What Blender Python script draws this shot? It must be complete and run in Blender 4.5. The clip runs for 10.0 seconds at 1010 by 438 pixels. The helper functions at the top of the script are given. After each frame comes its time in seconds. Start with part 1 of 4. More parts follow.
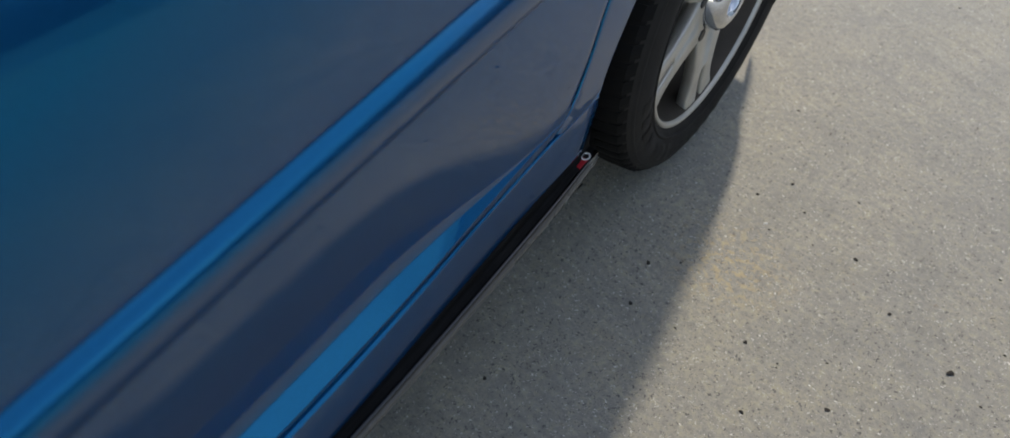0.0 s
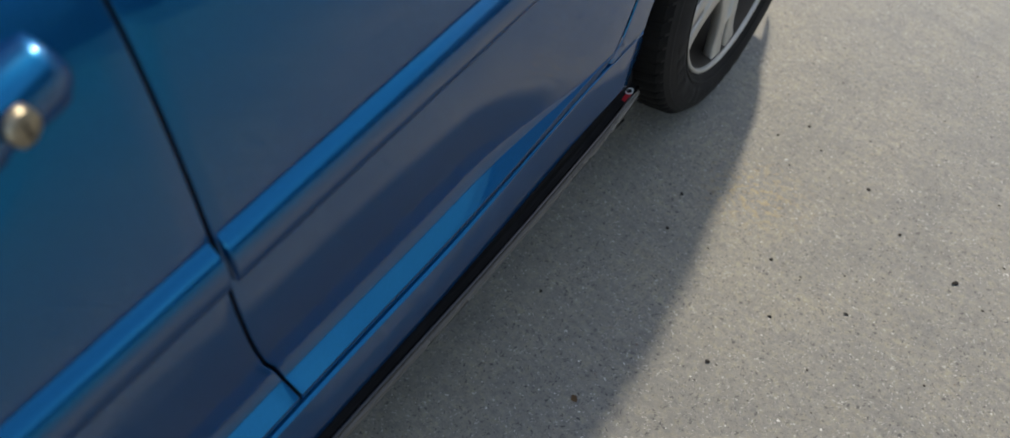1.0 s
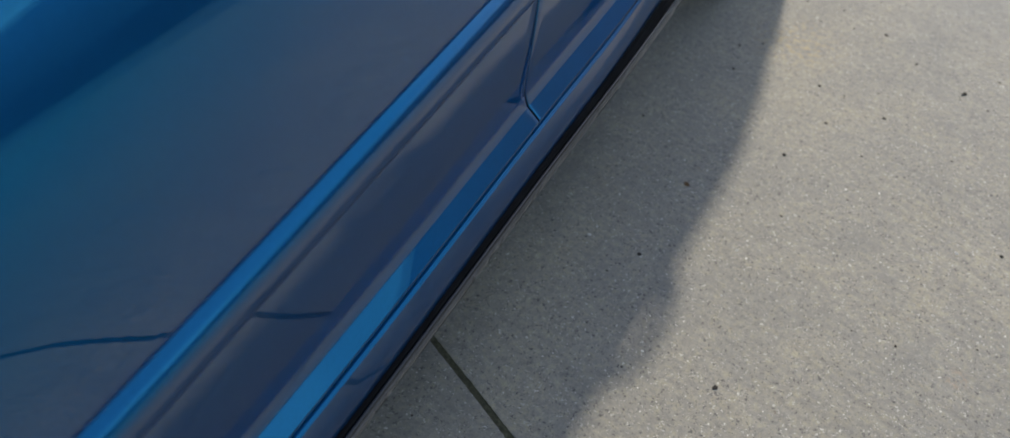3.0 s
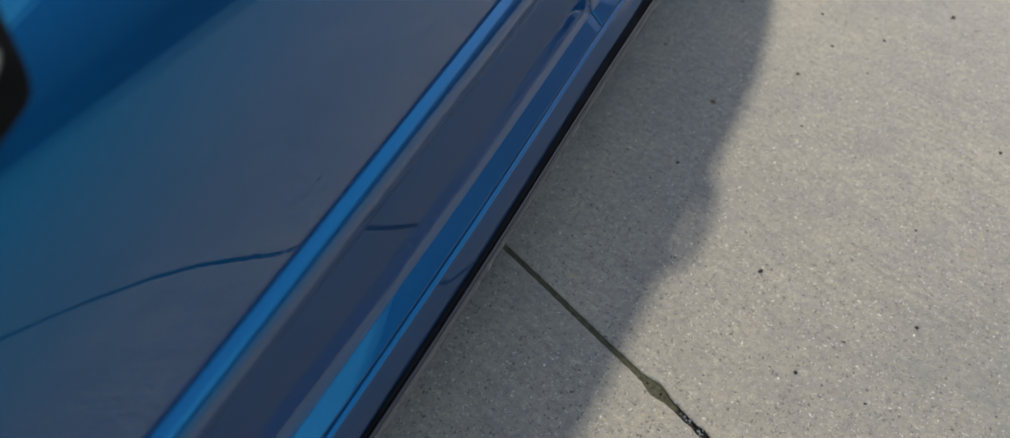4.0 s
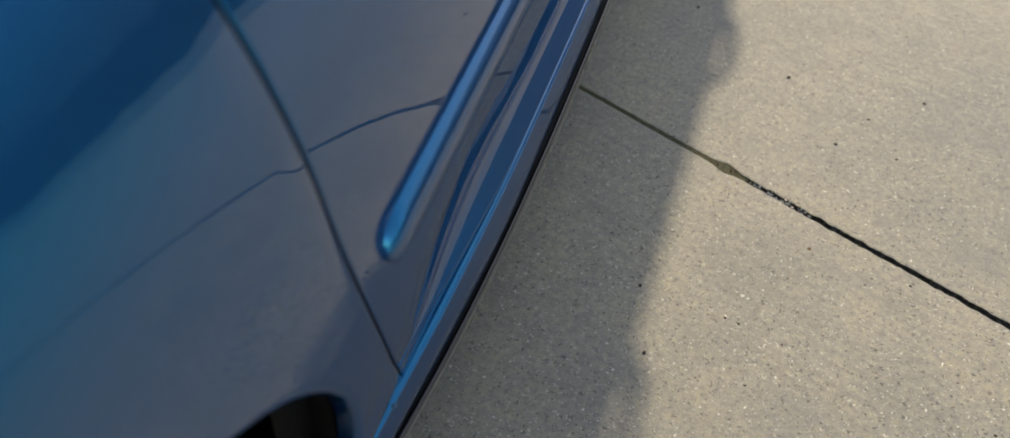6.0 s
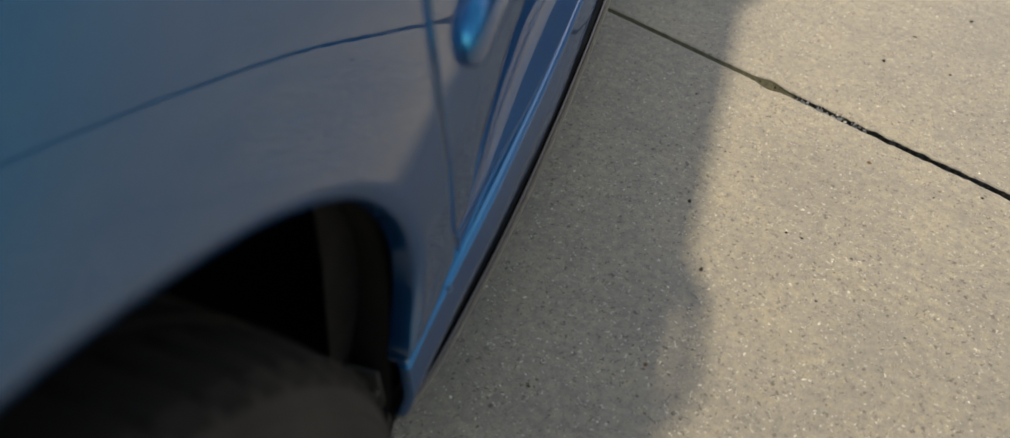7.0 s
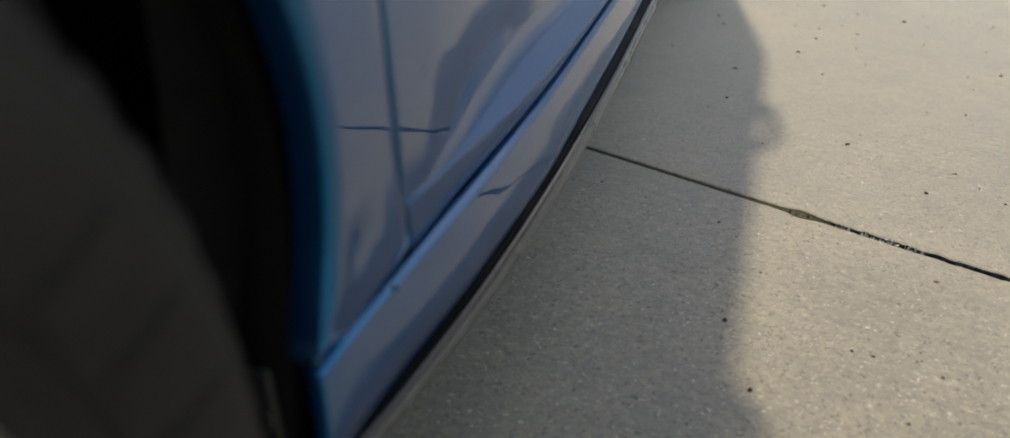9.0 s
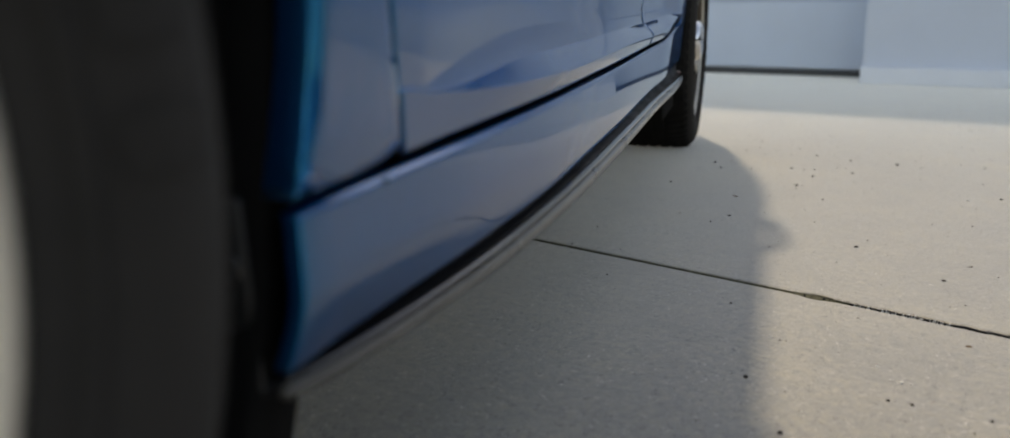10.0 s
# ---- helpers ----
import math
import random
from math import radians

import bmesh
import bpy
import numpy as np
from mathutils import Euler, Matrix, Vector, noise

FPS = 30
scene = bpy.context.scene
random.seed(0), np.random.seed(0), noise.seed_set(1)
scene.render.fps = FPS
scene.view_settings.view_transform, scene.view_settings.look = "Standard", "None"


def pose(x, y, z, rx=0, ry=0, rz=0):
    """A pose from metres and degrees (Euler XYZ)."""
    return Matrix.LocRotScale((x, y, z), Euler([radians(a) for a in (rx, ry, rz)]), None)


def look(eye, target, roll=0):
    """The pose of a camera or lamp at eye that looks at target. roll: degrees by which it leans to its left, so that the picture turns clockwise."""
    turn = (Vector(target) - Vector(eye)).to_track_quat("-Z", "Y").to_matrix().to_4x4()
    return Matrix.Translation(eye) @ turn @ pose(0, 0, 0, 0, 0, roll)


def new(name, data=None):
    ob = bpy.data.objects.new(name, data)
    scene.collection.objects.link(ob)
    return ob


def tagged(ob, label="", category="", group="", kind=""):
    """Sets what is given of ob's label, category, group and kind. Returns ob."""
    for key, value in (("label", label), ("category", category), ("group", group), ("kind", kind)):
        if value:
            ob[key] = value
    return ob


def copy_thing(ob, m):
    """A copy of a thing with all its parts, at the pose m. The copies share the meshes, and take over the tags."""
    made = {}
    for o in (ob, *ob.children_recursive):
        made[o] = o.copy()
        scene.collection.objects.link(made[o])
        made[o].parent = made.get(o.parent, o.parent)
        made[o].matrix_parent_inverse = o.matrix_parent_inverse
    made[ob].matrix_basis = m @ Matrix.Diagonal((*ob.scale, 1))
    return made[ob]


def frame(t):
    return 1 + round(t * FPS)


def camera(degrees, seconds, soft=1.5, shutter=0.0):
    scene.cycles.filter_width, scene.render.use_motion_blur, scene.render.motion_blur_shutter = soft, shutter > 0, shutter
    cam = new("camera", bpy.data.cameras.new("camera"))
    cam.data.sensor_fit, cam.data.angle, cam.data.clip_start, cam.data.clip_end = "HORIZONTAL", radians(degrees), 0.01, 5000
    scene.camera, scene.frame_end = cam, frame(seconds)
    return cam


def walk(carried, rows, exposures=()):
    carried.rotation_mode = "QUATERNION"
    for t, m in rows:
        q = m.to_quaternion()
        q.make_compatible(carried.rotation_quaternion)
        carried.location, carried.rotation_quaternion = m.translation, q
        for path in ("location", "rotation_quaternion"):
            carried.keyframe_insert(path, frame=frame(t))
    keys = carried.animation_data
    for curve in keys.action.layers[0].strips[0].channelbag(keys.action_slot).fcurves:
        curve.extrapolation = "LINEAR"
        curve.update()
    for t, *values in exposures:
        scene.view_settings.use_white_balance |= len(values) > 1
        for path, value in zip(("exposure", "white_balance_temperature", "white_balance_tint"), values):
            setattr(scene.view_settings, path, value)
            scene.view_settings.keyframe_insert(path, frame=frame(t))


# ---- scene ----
cam = camera(62.3, 10.0)
PATH = [
    (0, (0.335, 0.953, 0.988), (-0.384, 2.046, -0.525), 3.3),
    (0.5, (0.351, 0.888, 1.013), (-0.361, 1.957, -0.52), 2.7),
    (1, (0.376, 0.768, 1.024), (-0.353, 1.857, -0.487), 2.2),
    (1.5, (0.365, 0.642, 1.027), (-0.347, 1.752, -0.477), 2.5),
    (2, (0.371, 0.517, 1.028), (-0.318, 1.647, -0.471), 2.2),
    (2.5, (0.367, 0.387, 1.032), (-0.289, 1.542, -0.463), 2.5),
    (2.7, (0.367, 0.331, 1.032), (-0.284, 1.493, -0.46), 2.4),
    (3.8, (0.325, 0.081, 1.021), (-0.252, 1.272, -0.479), 2.7),
    (4, (0.307, 0.034, 1.012), (-0.241, 1.241, -0.485), 3.1),
    (4.5, (0.271, -0.08, 0.994), (-0.221, 1.168, -0.49), 3.2),
    (5, (0.249, -0.183, 0.966), (-0.19, 1.093, -0.51), 2.8),
    (5.5, (0.23, -0.298, 0.952), (-0.173, 0.988, -0.527), 2.3),
    (5.7, (0.223, -0.333, 0.962), (-0.178, 0.943, -0.526), 1.9),
    (6.8, (0.151, -0.407, 0.803), (-0.197, 0.904, -0.667), 2.5),
    (7, (0.139, -0.405, 0.765), (-0.199, 0.913, -0.701), 2.8),
    (7.5, (0.125, -0.394, 0.693), (-0.22, 0.951, -0.746), 2.2),
    (8, (0.136, -0.385, 0.618), (-0.264, 1.087, -0.676), 1.8),
    (8.5, (0.156, -0.376, 0.554), (-0.294, 1.216, -0.571), 1.3),
    (9, (0.159, -0.373, 0.49), (-0.332, 1.333, -0.43), 0.9),
    (9.5, (0.163, -0.379, 0.417), (-0.363, 1.42, -0.279), 0.5),
    (10, (0.169, -0.396, 0.327), (-0.382, 1.473, -0.121), 0.2),
]
walk(cam, [(t, look(eye, target, roll)) for t, eye, target, roll in PATH],
     exposures=[(0.0, 0.24, 7400, 10), (2.5, 0.31, 7250, 10), (4.5, 0.43, 7650, 10), (5.5, 0.55, 8300, 10), (7.5, 0.58, 9900, 11), (9.0, 0.42, 9150, 11), (10.0, 0.26, 8550, 12)])
cam.data.dof.use_dof = True
cam.data.dof.focus_distance = 1.10
cam.data.dof.aperture_fstop = 3.9

# ---- light ----
SUN_SHIFT = Vector((0.262, -0.86, -1.0))          # way of the sunlight for one metre down
sun_from = -SUN_SHIFT.normalized()
world = bpy.data.worlds.new("sky")
scene.world = world
world.use_nodes = True
wn = world.node_tree
sky = wn.nodes.new("ShaderNodeTexSky")
sky.sky_type = "NISHITA"
sky.sun_disc = False
sky.sun_elevation = math.asin(sun_from.z)
sky.sun_rotation = math.atan2(sun_from.x, sun_from.y)
sky.air_density, sky.dust_density, sky.ozone_density = 0.75, 0.3, 2.2
way = wn.nodes.new("ShaderNodeTexCoord")
cloud = wn.nodes.new("ShaderNodeTexNoise")
cloud.inputs["Scale"].default_value, cloud.inputs["Detail"].default_value, cloud.inputs["Roughness"].default_value = 2.6, 6, 0.55
thin = wn.nodes.new("ShaderNodeValToRGB")
thin.color_ramp.elements[0].position, thin.color_ramp.elements[0].color = 0.48, (2.62, 2.15, 1.70, 1)
thin.color_ramp.elements[1].position, thin.color_ramp.elements[1].color = 0.72, (4.4, 3.5, 2.7, 1)
veil = wn.nodes.new("ShaderNodeMix")
veil.data_type, veil.blend_type, veil.inputs["Factor"].default_value = "RGBA", "MULTIPLY", 1.0
wn.links.new(way.outputs["Generated"], cloud.inputs["Vector"])
wn.links.new(cloud.outputs["Fac"], thin.inputs["Fac"])
wn.links.new(sky.outputs["Color"], veil.inputs["A"])
wn.links.new(thin.outputs["Color"], veil.inputs["B"])
wn.links.new(veil.outputs["Result"], wn.nodes["Background"].inputs["Color"])
wn.nodes["Background"].inputs["Strength"].default_value = 0.142
sun = new("sun", bpy.data.lights.new("sun", "SUN"))
sun.data.energy, sun.data.angle, sun.data.color = 2.0, radians(2.3), (1.0, 0.945, 0.84)
sun.matrix_world = look((0, 0, 0), SUN_SHIFT)


# ---- materials ----
def material(name):
    m = bpy.data.materials.new(name)
    m.use_nodes = True
    return m, m.node_tree.nodes, m.node_tree.links, m.node_tree.nodes["Principled BSDF"]


def put(b, **values):
    for key, v in values.items():
        b.inputs[key.replace("_", " ")].default_value = v


def tex_noise(n, l, scale, detail=4, rough=0.55, coord="Object", distortion=0.0):
    c = n.new("ShaderNodeTexCoord")
    t = n.new("ShaderNodeTexNoise")
    t.inputs["Scale"].default_value, t.inputs["Detail"].default_value = scale, detail
    t.inputs["Roughness"].default_value, t.inputs["Distortion"].default_value = rough, distortion
    l.new(c.outputs[coord], t.inputs["Vector"])
    return t.outputs["Fac"]


def ramp(n, l, fac, stops):
    r = n.new("ShaderNodeValToRGB")
    while len(r.color_ramp.elements) < len(stops):
        r.color_ramp.elements.new(0.5)
    for e, (at, colour) in zip(r.color_ramp.elements, stops):
        e.position, e.color = at, (*colour, 1)
    l.new(fac, r.inputs["Fac"])
    return r.outputs["Color"]


def mix(n, l, fac, a, b, kind="MIX"):
    m = n.new("ShaderNodeMix")
    m.data_type, m.blend_type = "RGBA", kind
    for socket, v in ((m.inputs["Factor"], fac), (m.inputs["A"], a), (m.inputs["B"], b)):
        if hasattr(v, "is_output"):
            l.new(v, socket)
        elif isinstance(v, tuple):
            socket.default_value = (*v, 1)
        else:
            socket.default_value = v
    return m.outputs["Result"]


def bump(n, l, b, height, strength, distance):
    k = n.new("ShaderNodeBump")
    k.inputs["Strength"].default_value, k.inputs["Distance"].default_value = strength, distance
    l.new(height, k.inputs["Height"])
    l.new(k.outputs["Normal"], b.inputs["Normal"])
    return k


def grey(v):
    return (v, v, v)


def plain(name, colour, rough, spread=0.12, scale=40, metal=0.0, coat=0.0, relief=0.0, relief_scale=300):
    """A surface of one colour with grain and wear at two scales."""
    m, n, l, b = material(name)
    low = tuple(c * (1 - spread) for c in colour)
    high = tuple(min(1, c * (1 + spread)) for c in colour)
    l.new(mix(n, l, 0.5, ramp(n, l, tex_noise(n, l, scale), [(0.3, low), (0.7, high)]),
              ramp(n, l, tex_noise(n, l, scale * 0.12), [(0.3, low), (0.7, high)])), b.inputs["Base Color"])
    l.new(ramp(n, l, tex_noise(n, l, scale * 0.3), [(0.3, grey(rough * 0.8)), (0.7, grey(min(1, rough * 1.2)))]), b.inputs["Roughness"])
    put(b, Metallic=metal, Coat_Weight=coat)
    if relief:
        bump(n, l, b, tex_noise(n, l, relief_scale), 0.5, relief)
    return m


def make_paint():
    """Bright flakes over a deep blue ground coat, under one tinted clear coat."""
    m, n, l, b = material("blue metallic paint")
    haze = ramp(n, l, tex_noise(n, l, 6), [(0.35, grey(0.004)), (0.75, grey(0.030))])
    l.new(ramp(n, l, tex_noise(n, l, 1800, 1, 0.5), [(0.35, (0.0001, 0.121, 0.330)), (0.65, (0.0002, 0.183, 0.488))]), b.inputs["Base Color"])
    put(b, Metallic=1.0, Roughness=0.36, Specular_Tint=(0.02, 0.45, 0.75, 1))
    ground = n.new("ShaderNodeBsdfPrincipled")
    l.new(ramp(n, l, tex_noise(n, l, 900, 2), [(0.35, (0.0005, 0.021, 0.078)), (0.65, (0.0008, 0.031, 0.110))]), ground.inputs["Base Color"])
    put(ground, Roughness=0.5, Specular_IOR_Level=0.0)
    both = n.new("ShaderNodeMixShader")
    both.inputs[0].default_value = 0.42
    l.new(b.outputs[0], both.inputs[1])
    l.new(ground.outputs[0], both.inputs[2])
    # clear coat: blue-green face on, neutral at a glancing angle
    facing = n.new("ShaderNodeLayerWeight")
    facing.inputs["Blend"].default_value = 0.35
    gloss = n.new("ShaderNodeBsdfGlossy")
    l.new(haze, gloss.inputs["Roughness"])
    l.new(ramp(n, l, facing.outputs["Facing"], [(0.11, (0.10, 0.74, 0.96)), (0.30, (0.88, 0.96, 1.0)), (0.75, (1.0, 1.0, 1.0))]), gloss.inputs["Color"])
    fres = n.new("ShaderNodeFresnel")
    fres.inputs["IOR"].default_value = 1.86
    clear = n.new("ShaderNodeMixShader")
    l.new(fres.outputs["Fac"], clear.inputs[0])
    l.new(both.outputs[0], clear.inputs[1])
    l.new(gloss.outputs[0], clear.inputs[2])
    l.new(clear.outputs[0], n["Material Output"].inputs["Surface"])
    return m


def make_concrete():
    m, n, l, b = material("weathered concrete")
    base = ramp(n, l, tex_noise(n, l, 1.7, 6, 0.62), [(0.28, (0.166, 0.165, 0.149)), (0.5, (0.225, 0.214, 0.178)), (0.74, (0.290, 0.268, 0.205))])
    cool = ramp(n, l, tex_noise(n, l, 7.5, 7, 0.66, distortion=0.3), [(0.30, (0.78, 0.80, 0.83)), (0.52, (1.0, 1.0, 1.0)), (0.72, (1.14, 1.10, 0.98))])
    mid = ramp(n, l, tex_noise(n, l, 60, 8, 0.75), [(0.28, grey(0.80)), (0.5, grey(1.0)), (0.74, grey(1.16))])
    fine = ramp(n, l, tex_noise(n, l, 300, 5, 0.85), [(0.30, grey(0.66)), (0.48, grey(1.0)), (0.70, grey(1.34))])
    dapple = ramp(n, l, tex_noise(n, l, 95, 5, 0.68), [(0.32, (0.66, 0.69, 0.74)), (0.5, (1.0, 1.0, 1.0)), (0.68, (1.28, 1.24, 1.02))])
    c = base
    for layer in (cool, mid, dapple, fine):
        c = mix(n, l, 1.0, c, layer, "MULTIPLY")
    co = n.new("ShaderNodeTexCoord")
    warp = n.new("ShaderNodeTexNoise")
    warp.inputs["Scale"].default_value = 260
    l.new(co.outputs["Object"], warp.inputs["Vector"])
    bent = n.new("ShaderNodeMix")
    bent.data_type, bent.inputs["Factor"].default_value = "VECTOR", 0.012
    l.new(co.outputs["Object"], bent.inputs["A"])
    l.new(warp.outputs["Color"], bent.inputs["B"])
    # aggregate: dark, pale and rusty grains of many sizes; the whitest are painted glints
    for scale, size, odds, colour in ((330, 0.38, 0.85, (0.06, 0.056, 0.052)), (170, 0.30, 0.80, (0.030, 0.028, 0.027)), (105, 0.22, 0.86, (0.026, 0.024, 0.022)), (60, 0.11, 0.93, (0.03, 0.028, 0.026)),
                                      (300, 0.34, 0.88, (0.52, 0.50, 0.45)), (160, 0.19, 0.92, (0.76, 0.74, 0.68)), (95, 0.13, 0.92, (0.88, 0.86, 0.80)), (90, 0.15, 0.97, (0.13, 0.085, 0.05))):
        v = n.new("ShaderNodeTexVoronoi")
        v.inputs["Scale"].default_value = scale
        l.new(bent.outputs["Result"], v.inputs["Vector"])
        near = n.new("ShaderNodeMath")
        near.operation, near.inputs[1].default_value = "LESS_THAN", size
        l.new(v.outputs["Distance"], near.inputs[0])
        sep = n.new("ShaderNodeSeparateColor")
        l.new(v.outputs["Color"], sep.inputs["Color"])
        rare = n.new("ShaderNodeMath")
        rare.operation, rare.inputs[1].default_value = "GREATER_THAN", odds
        l.new(sep.outputs["Red"], rare.inputs[0])
        both = n.new("ShaderNodeMath")
        both.operation = "MULTIPLY"
        l.new(near.outputs[0], both.inputs[0])
        l.new(rare.outputs[0], both.inputs[1])
        c = mix(n, l, both.outputs[0], c, colour)
    # dark worn blotches
    blot = ramp(n, l, tex_noise(n, l, 11, 6, 0.65, distortion=0.5), [(0.55, grey(0.0)), (0.72, grey(0.60))])
    c = mix(n, l, blot, c, (0.135, 0.138, 0.132))
    # faint brush marks left by finishing the slab
    turned = n.new("ShaderNodeMapping")
    turned.inputs["Rotation"].default_value = (0, 0, radians(20))
    drawn = n.new("ShaderNodeMapping")
    drawn.inputs["Scale"].default_value = (3.0, 95.0, 1.0)
    brush = n.new("ShaderNodeTexNoise")
    brush.inputs["Scale"].default_value, brush.inputs["Detail"].default_value, brush.inputs["Roughness"].default_value = 1.0, 4, 0.6
    l.new(co.outputs["Object"], turned.inputs["Vector"])
    l.new(turned.outputs["Vector"], drawn.inputs["Vector"])
    l.new(drawn.outputs["Vector"], brush.inputs["Vector"])
    where = ramp(n, l, tex_noise(n, l, 2.2, 3), [(0.40, grey(0.0)), (0.62, grey(1.0))])
    c = mix(n, l, where, c, mix(n, l, 1.0, c, ramp(n, l, brush.outputs["Fac"], [(0.34, grey(0.86)), (0.5, grey(1.0)), (0.66, grey(1.16))]), "MULTIPLY"))
    # ochre and rust stains with ragged edges
    for at, reach, strength, tint in (((0.19, 1.80, 0.0), 0.115, 0.60, (0.46, 0.33, 0.12)), ((0.629, 1.137, 0.0), 0.022, 0.60, (0.34, 0.20, 0.09))):
        off = n.new("ShaderNodeVectorMath")
        off.operation, off.inputs[1].default_value = "DISTANCE", at
        l.new(co.outputs["Object"], off.inputs[0])
        speck = ramp(n, l, tex_noise(n, l, 75, 5, 0.7), [(0.50, grey(0.0)), (0.58, grey(1.0))])
        fade = ramp(n, l, off.outputs["Value"], [(reach * 0.2, grey(strength)), (reach, grey(0.0))])
        c = mix(n, l, mix(n, l, 1.0, speck, fade, "MULTIPLY"), c, tint)
    l.new(c, b.inputs["Base Color"])
    l.new(ramp(n, l, tex_noise(n, l, 14, 5, 0.6), [(0.3, grey(0.66)), (0.7, grey(0.78))]), b.inputs["Roughness"])
    put(b, Specular_IOR_Level=1.0, Sheen_Weight=1.0, Sheen_Roughness=0.40, Coat_Weight=0.6, Coat_Roughness=0.70, Coat_IOR=1.8)
    bump(n, l, b, tex_noise(n, l, 380, 5, 0.8), 0.8, 0.0014)
    return m


def make_soil():
    m, n, l, b = material("damp soil and moss in the joint")
    l.new(ramp(n, l, tex_noise(n, l, 120, 6, 0.7), [(0.3, (0.012, 0.012, 0.010)), (0.52, (0.034, 0.032, 0.027)), (0.70, (0.16, 0.15, 0.13))]), b.inputs["Base Color"])
    put(b, Roughness=0.95)
    bump(n, l, b, tex_noise(n, l, 300, 5, 0.7), 0.9, 0.004)
    return m


def make_glass():
    m, n, l, b = material("tinted car glass")
    put(b, Base_Color=(0.35, 0.42, 0.42, 1), Roughness=0.02, Transmission_Weight=1.0, IOR=1.45)
    return m


def make_moss():
    m, n, l, b = material("grey-green moss in the joint")
    l.new(ramp(n, l, tex_noise(n, l, 160, 6, 0.75), [(0.3, (0.03, 0.03, 0.018)), (0.52, (0.085, 0.085, 0.05)), (0.75, (0.16, 0.155, 0.095))]), b.inputs["Base Color"])
    put(b, Roughness=0.95)
    bump(n, l, b, tex_noise(n, l, 350, 5, 0.7), 0.9, 0.003)
    return m


MOSS = make_moss()
PAINT = make_paint()
CONCRETE = make_concrete()
SOIL = make_soil()
GLASS = make_glass()
GLOSS_BLACK = plain("gloss black plastic", (0.008, 0.008, 0.009), 0.09, 0.2, 60, coat=0.6)
MATT_BLACK = plain("matt black plastic", (0.003, 0.003, 0.0035), 0.6, 0.3, 60)
MATT_BLACK.node_tree.nodes["Principled BSDF"].inputs["Specular IOR Level"].default_value = 0.15
# the lip's grey holds the bright ground that the edge reflects
SPLITTER_EDGE = plain("scuffed black edge, greyed by painted ground reflection", (0.11, 0.105, 0.095), 0.28, 0.3, 30, coat=0.3)
BLACK_PLASTIC = plain("black grained plastic", (0.016, 0.016, 0.016), 0.5, 0.25, 60, relief=0.0006, relief_scale=900)
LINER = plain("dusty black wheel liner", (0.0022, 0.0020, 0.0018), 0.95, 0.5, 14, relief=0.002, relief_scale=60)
RUBBER = plain("dusty tyre rubber", (0.0158, 0.0140, 0.0123), 0.9, 0.28, 24, relief=0.0006, relief_scale=500)
# darker copy of the tyre rubber: the wheel arch's shade is in its colour
TREAD = plain("dark tread rubber, arch shade in its colour", (0.0055, 0.0050, 0.0046), 0.9, 0.35, 24, relief=0.0006, relief_scale=500)
RUBBER_PALE = plain("raised dusty rubber", (0.0130, 0.0115, 0.0100), 0.85, 0.3, 40)
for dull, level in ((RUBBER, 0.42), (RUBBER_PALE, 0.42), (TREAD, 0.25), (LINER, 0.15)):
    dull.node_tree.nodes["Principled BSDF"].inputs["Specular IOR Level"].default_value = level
ALLOY = plain("satin silver alloy", (0.60, 0.565, 0.50), 0.42, 0.10, 30, metal=0.55)
ALLOY_DARK = plain("dusty dark alloy barrel", (0.085, 0.070, 0.056), 0.55, 0.4, 18, metal=0.4)
CHROME = plain("chrome", (0.75, 0.76, 0.78), 0.10, 0.04, 30, metal=1.0)
STEEL = plain("worn steel lock face", (0.36, 0.31, 0.22), 0.35, 0.15, 200, metal=0.9)
LENS = plain("pale clear indicator lens", (0.62, 0.60, 0.54), 0.12, 0.06, 60, coat=0.6)
SEALER = plain("blue-grey sealer", (0.06, 0.13, 0.22), 0.6)
RED = plain("red print", (0.35, 0.01, 0.02), 0.3)
WHITE = plain("white print", (0.75, 0.75, 0.75), 0.3)
# black that stands for shade in door gaps, keyhole and hub bore
SHADOW_GAP = plain("black for shaded gaps and holes", (0.006, 0.006, 0.007), 0.8)
DOOR_PAINT = plain("pale blue-grey painted metal", (0.50, 0.59, 0.72), 0.45, 0.05, 3)
WALL_PAINT = plain("pale grey render", (0.55, 0.61, 0.70), 0.8, 0.07, 2, relief=0.002, relief_scale=80)
WALL_GREY = plain("grey darkened for its reflection", (0.19, 0.20, 0.215), 0.8, 0.08, 2, relief=0.002, relief_scale=80)
DOOR_SEAL = plain("weathered grey rubber seal", (0.055, 0.06, 0.065), 0.8, 0.2, 20)
PLINTH = plain("white painted plinth", (0.72, 0.77, 0.84), 0.6, 0.06, 4)
DARK_DEBRIS = plain("dark grit", (0.03, 0.026, 0.022), 0.9, 0.4, 90)
PALE_DEBRIS = plain("pale stone chip", (0.62, 0.61, 0.57), 0.7, 0.2, 90)
BROWN_DEBRIS = plain("dry brown leaf scrap", (0.12, 0.07, 0.03), 0.8, 0.4, 60)


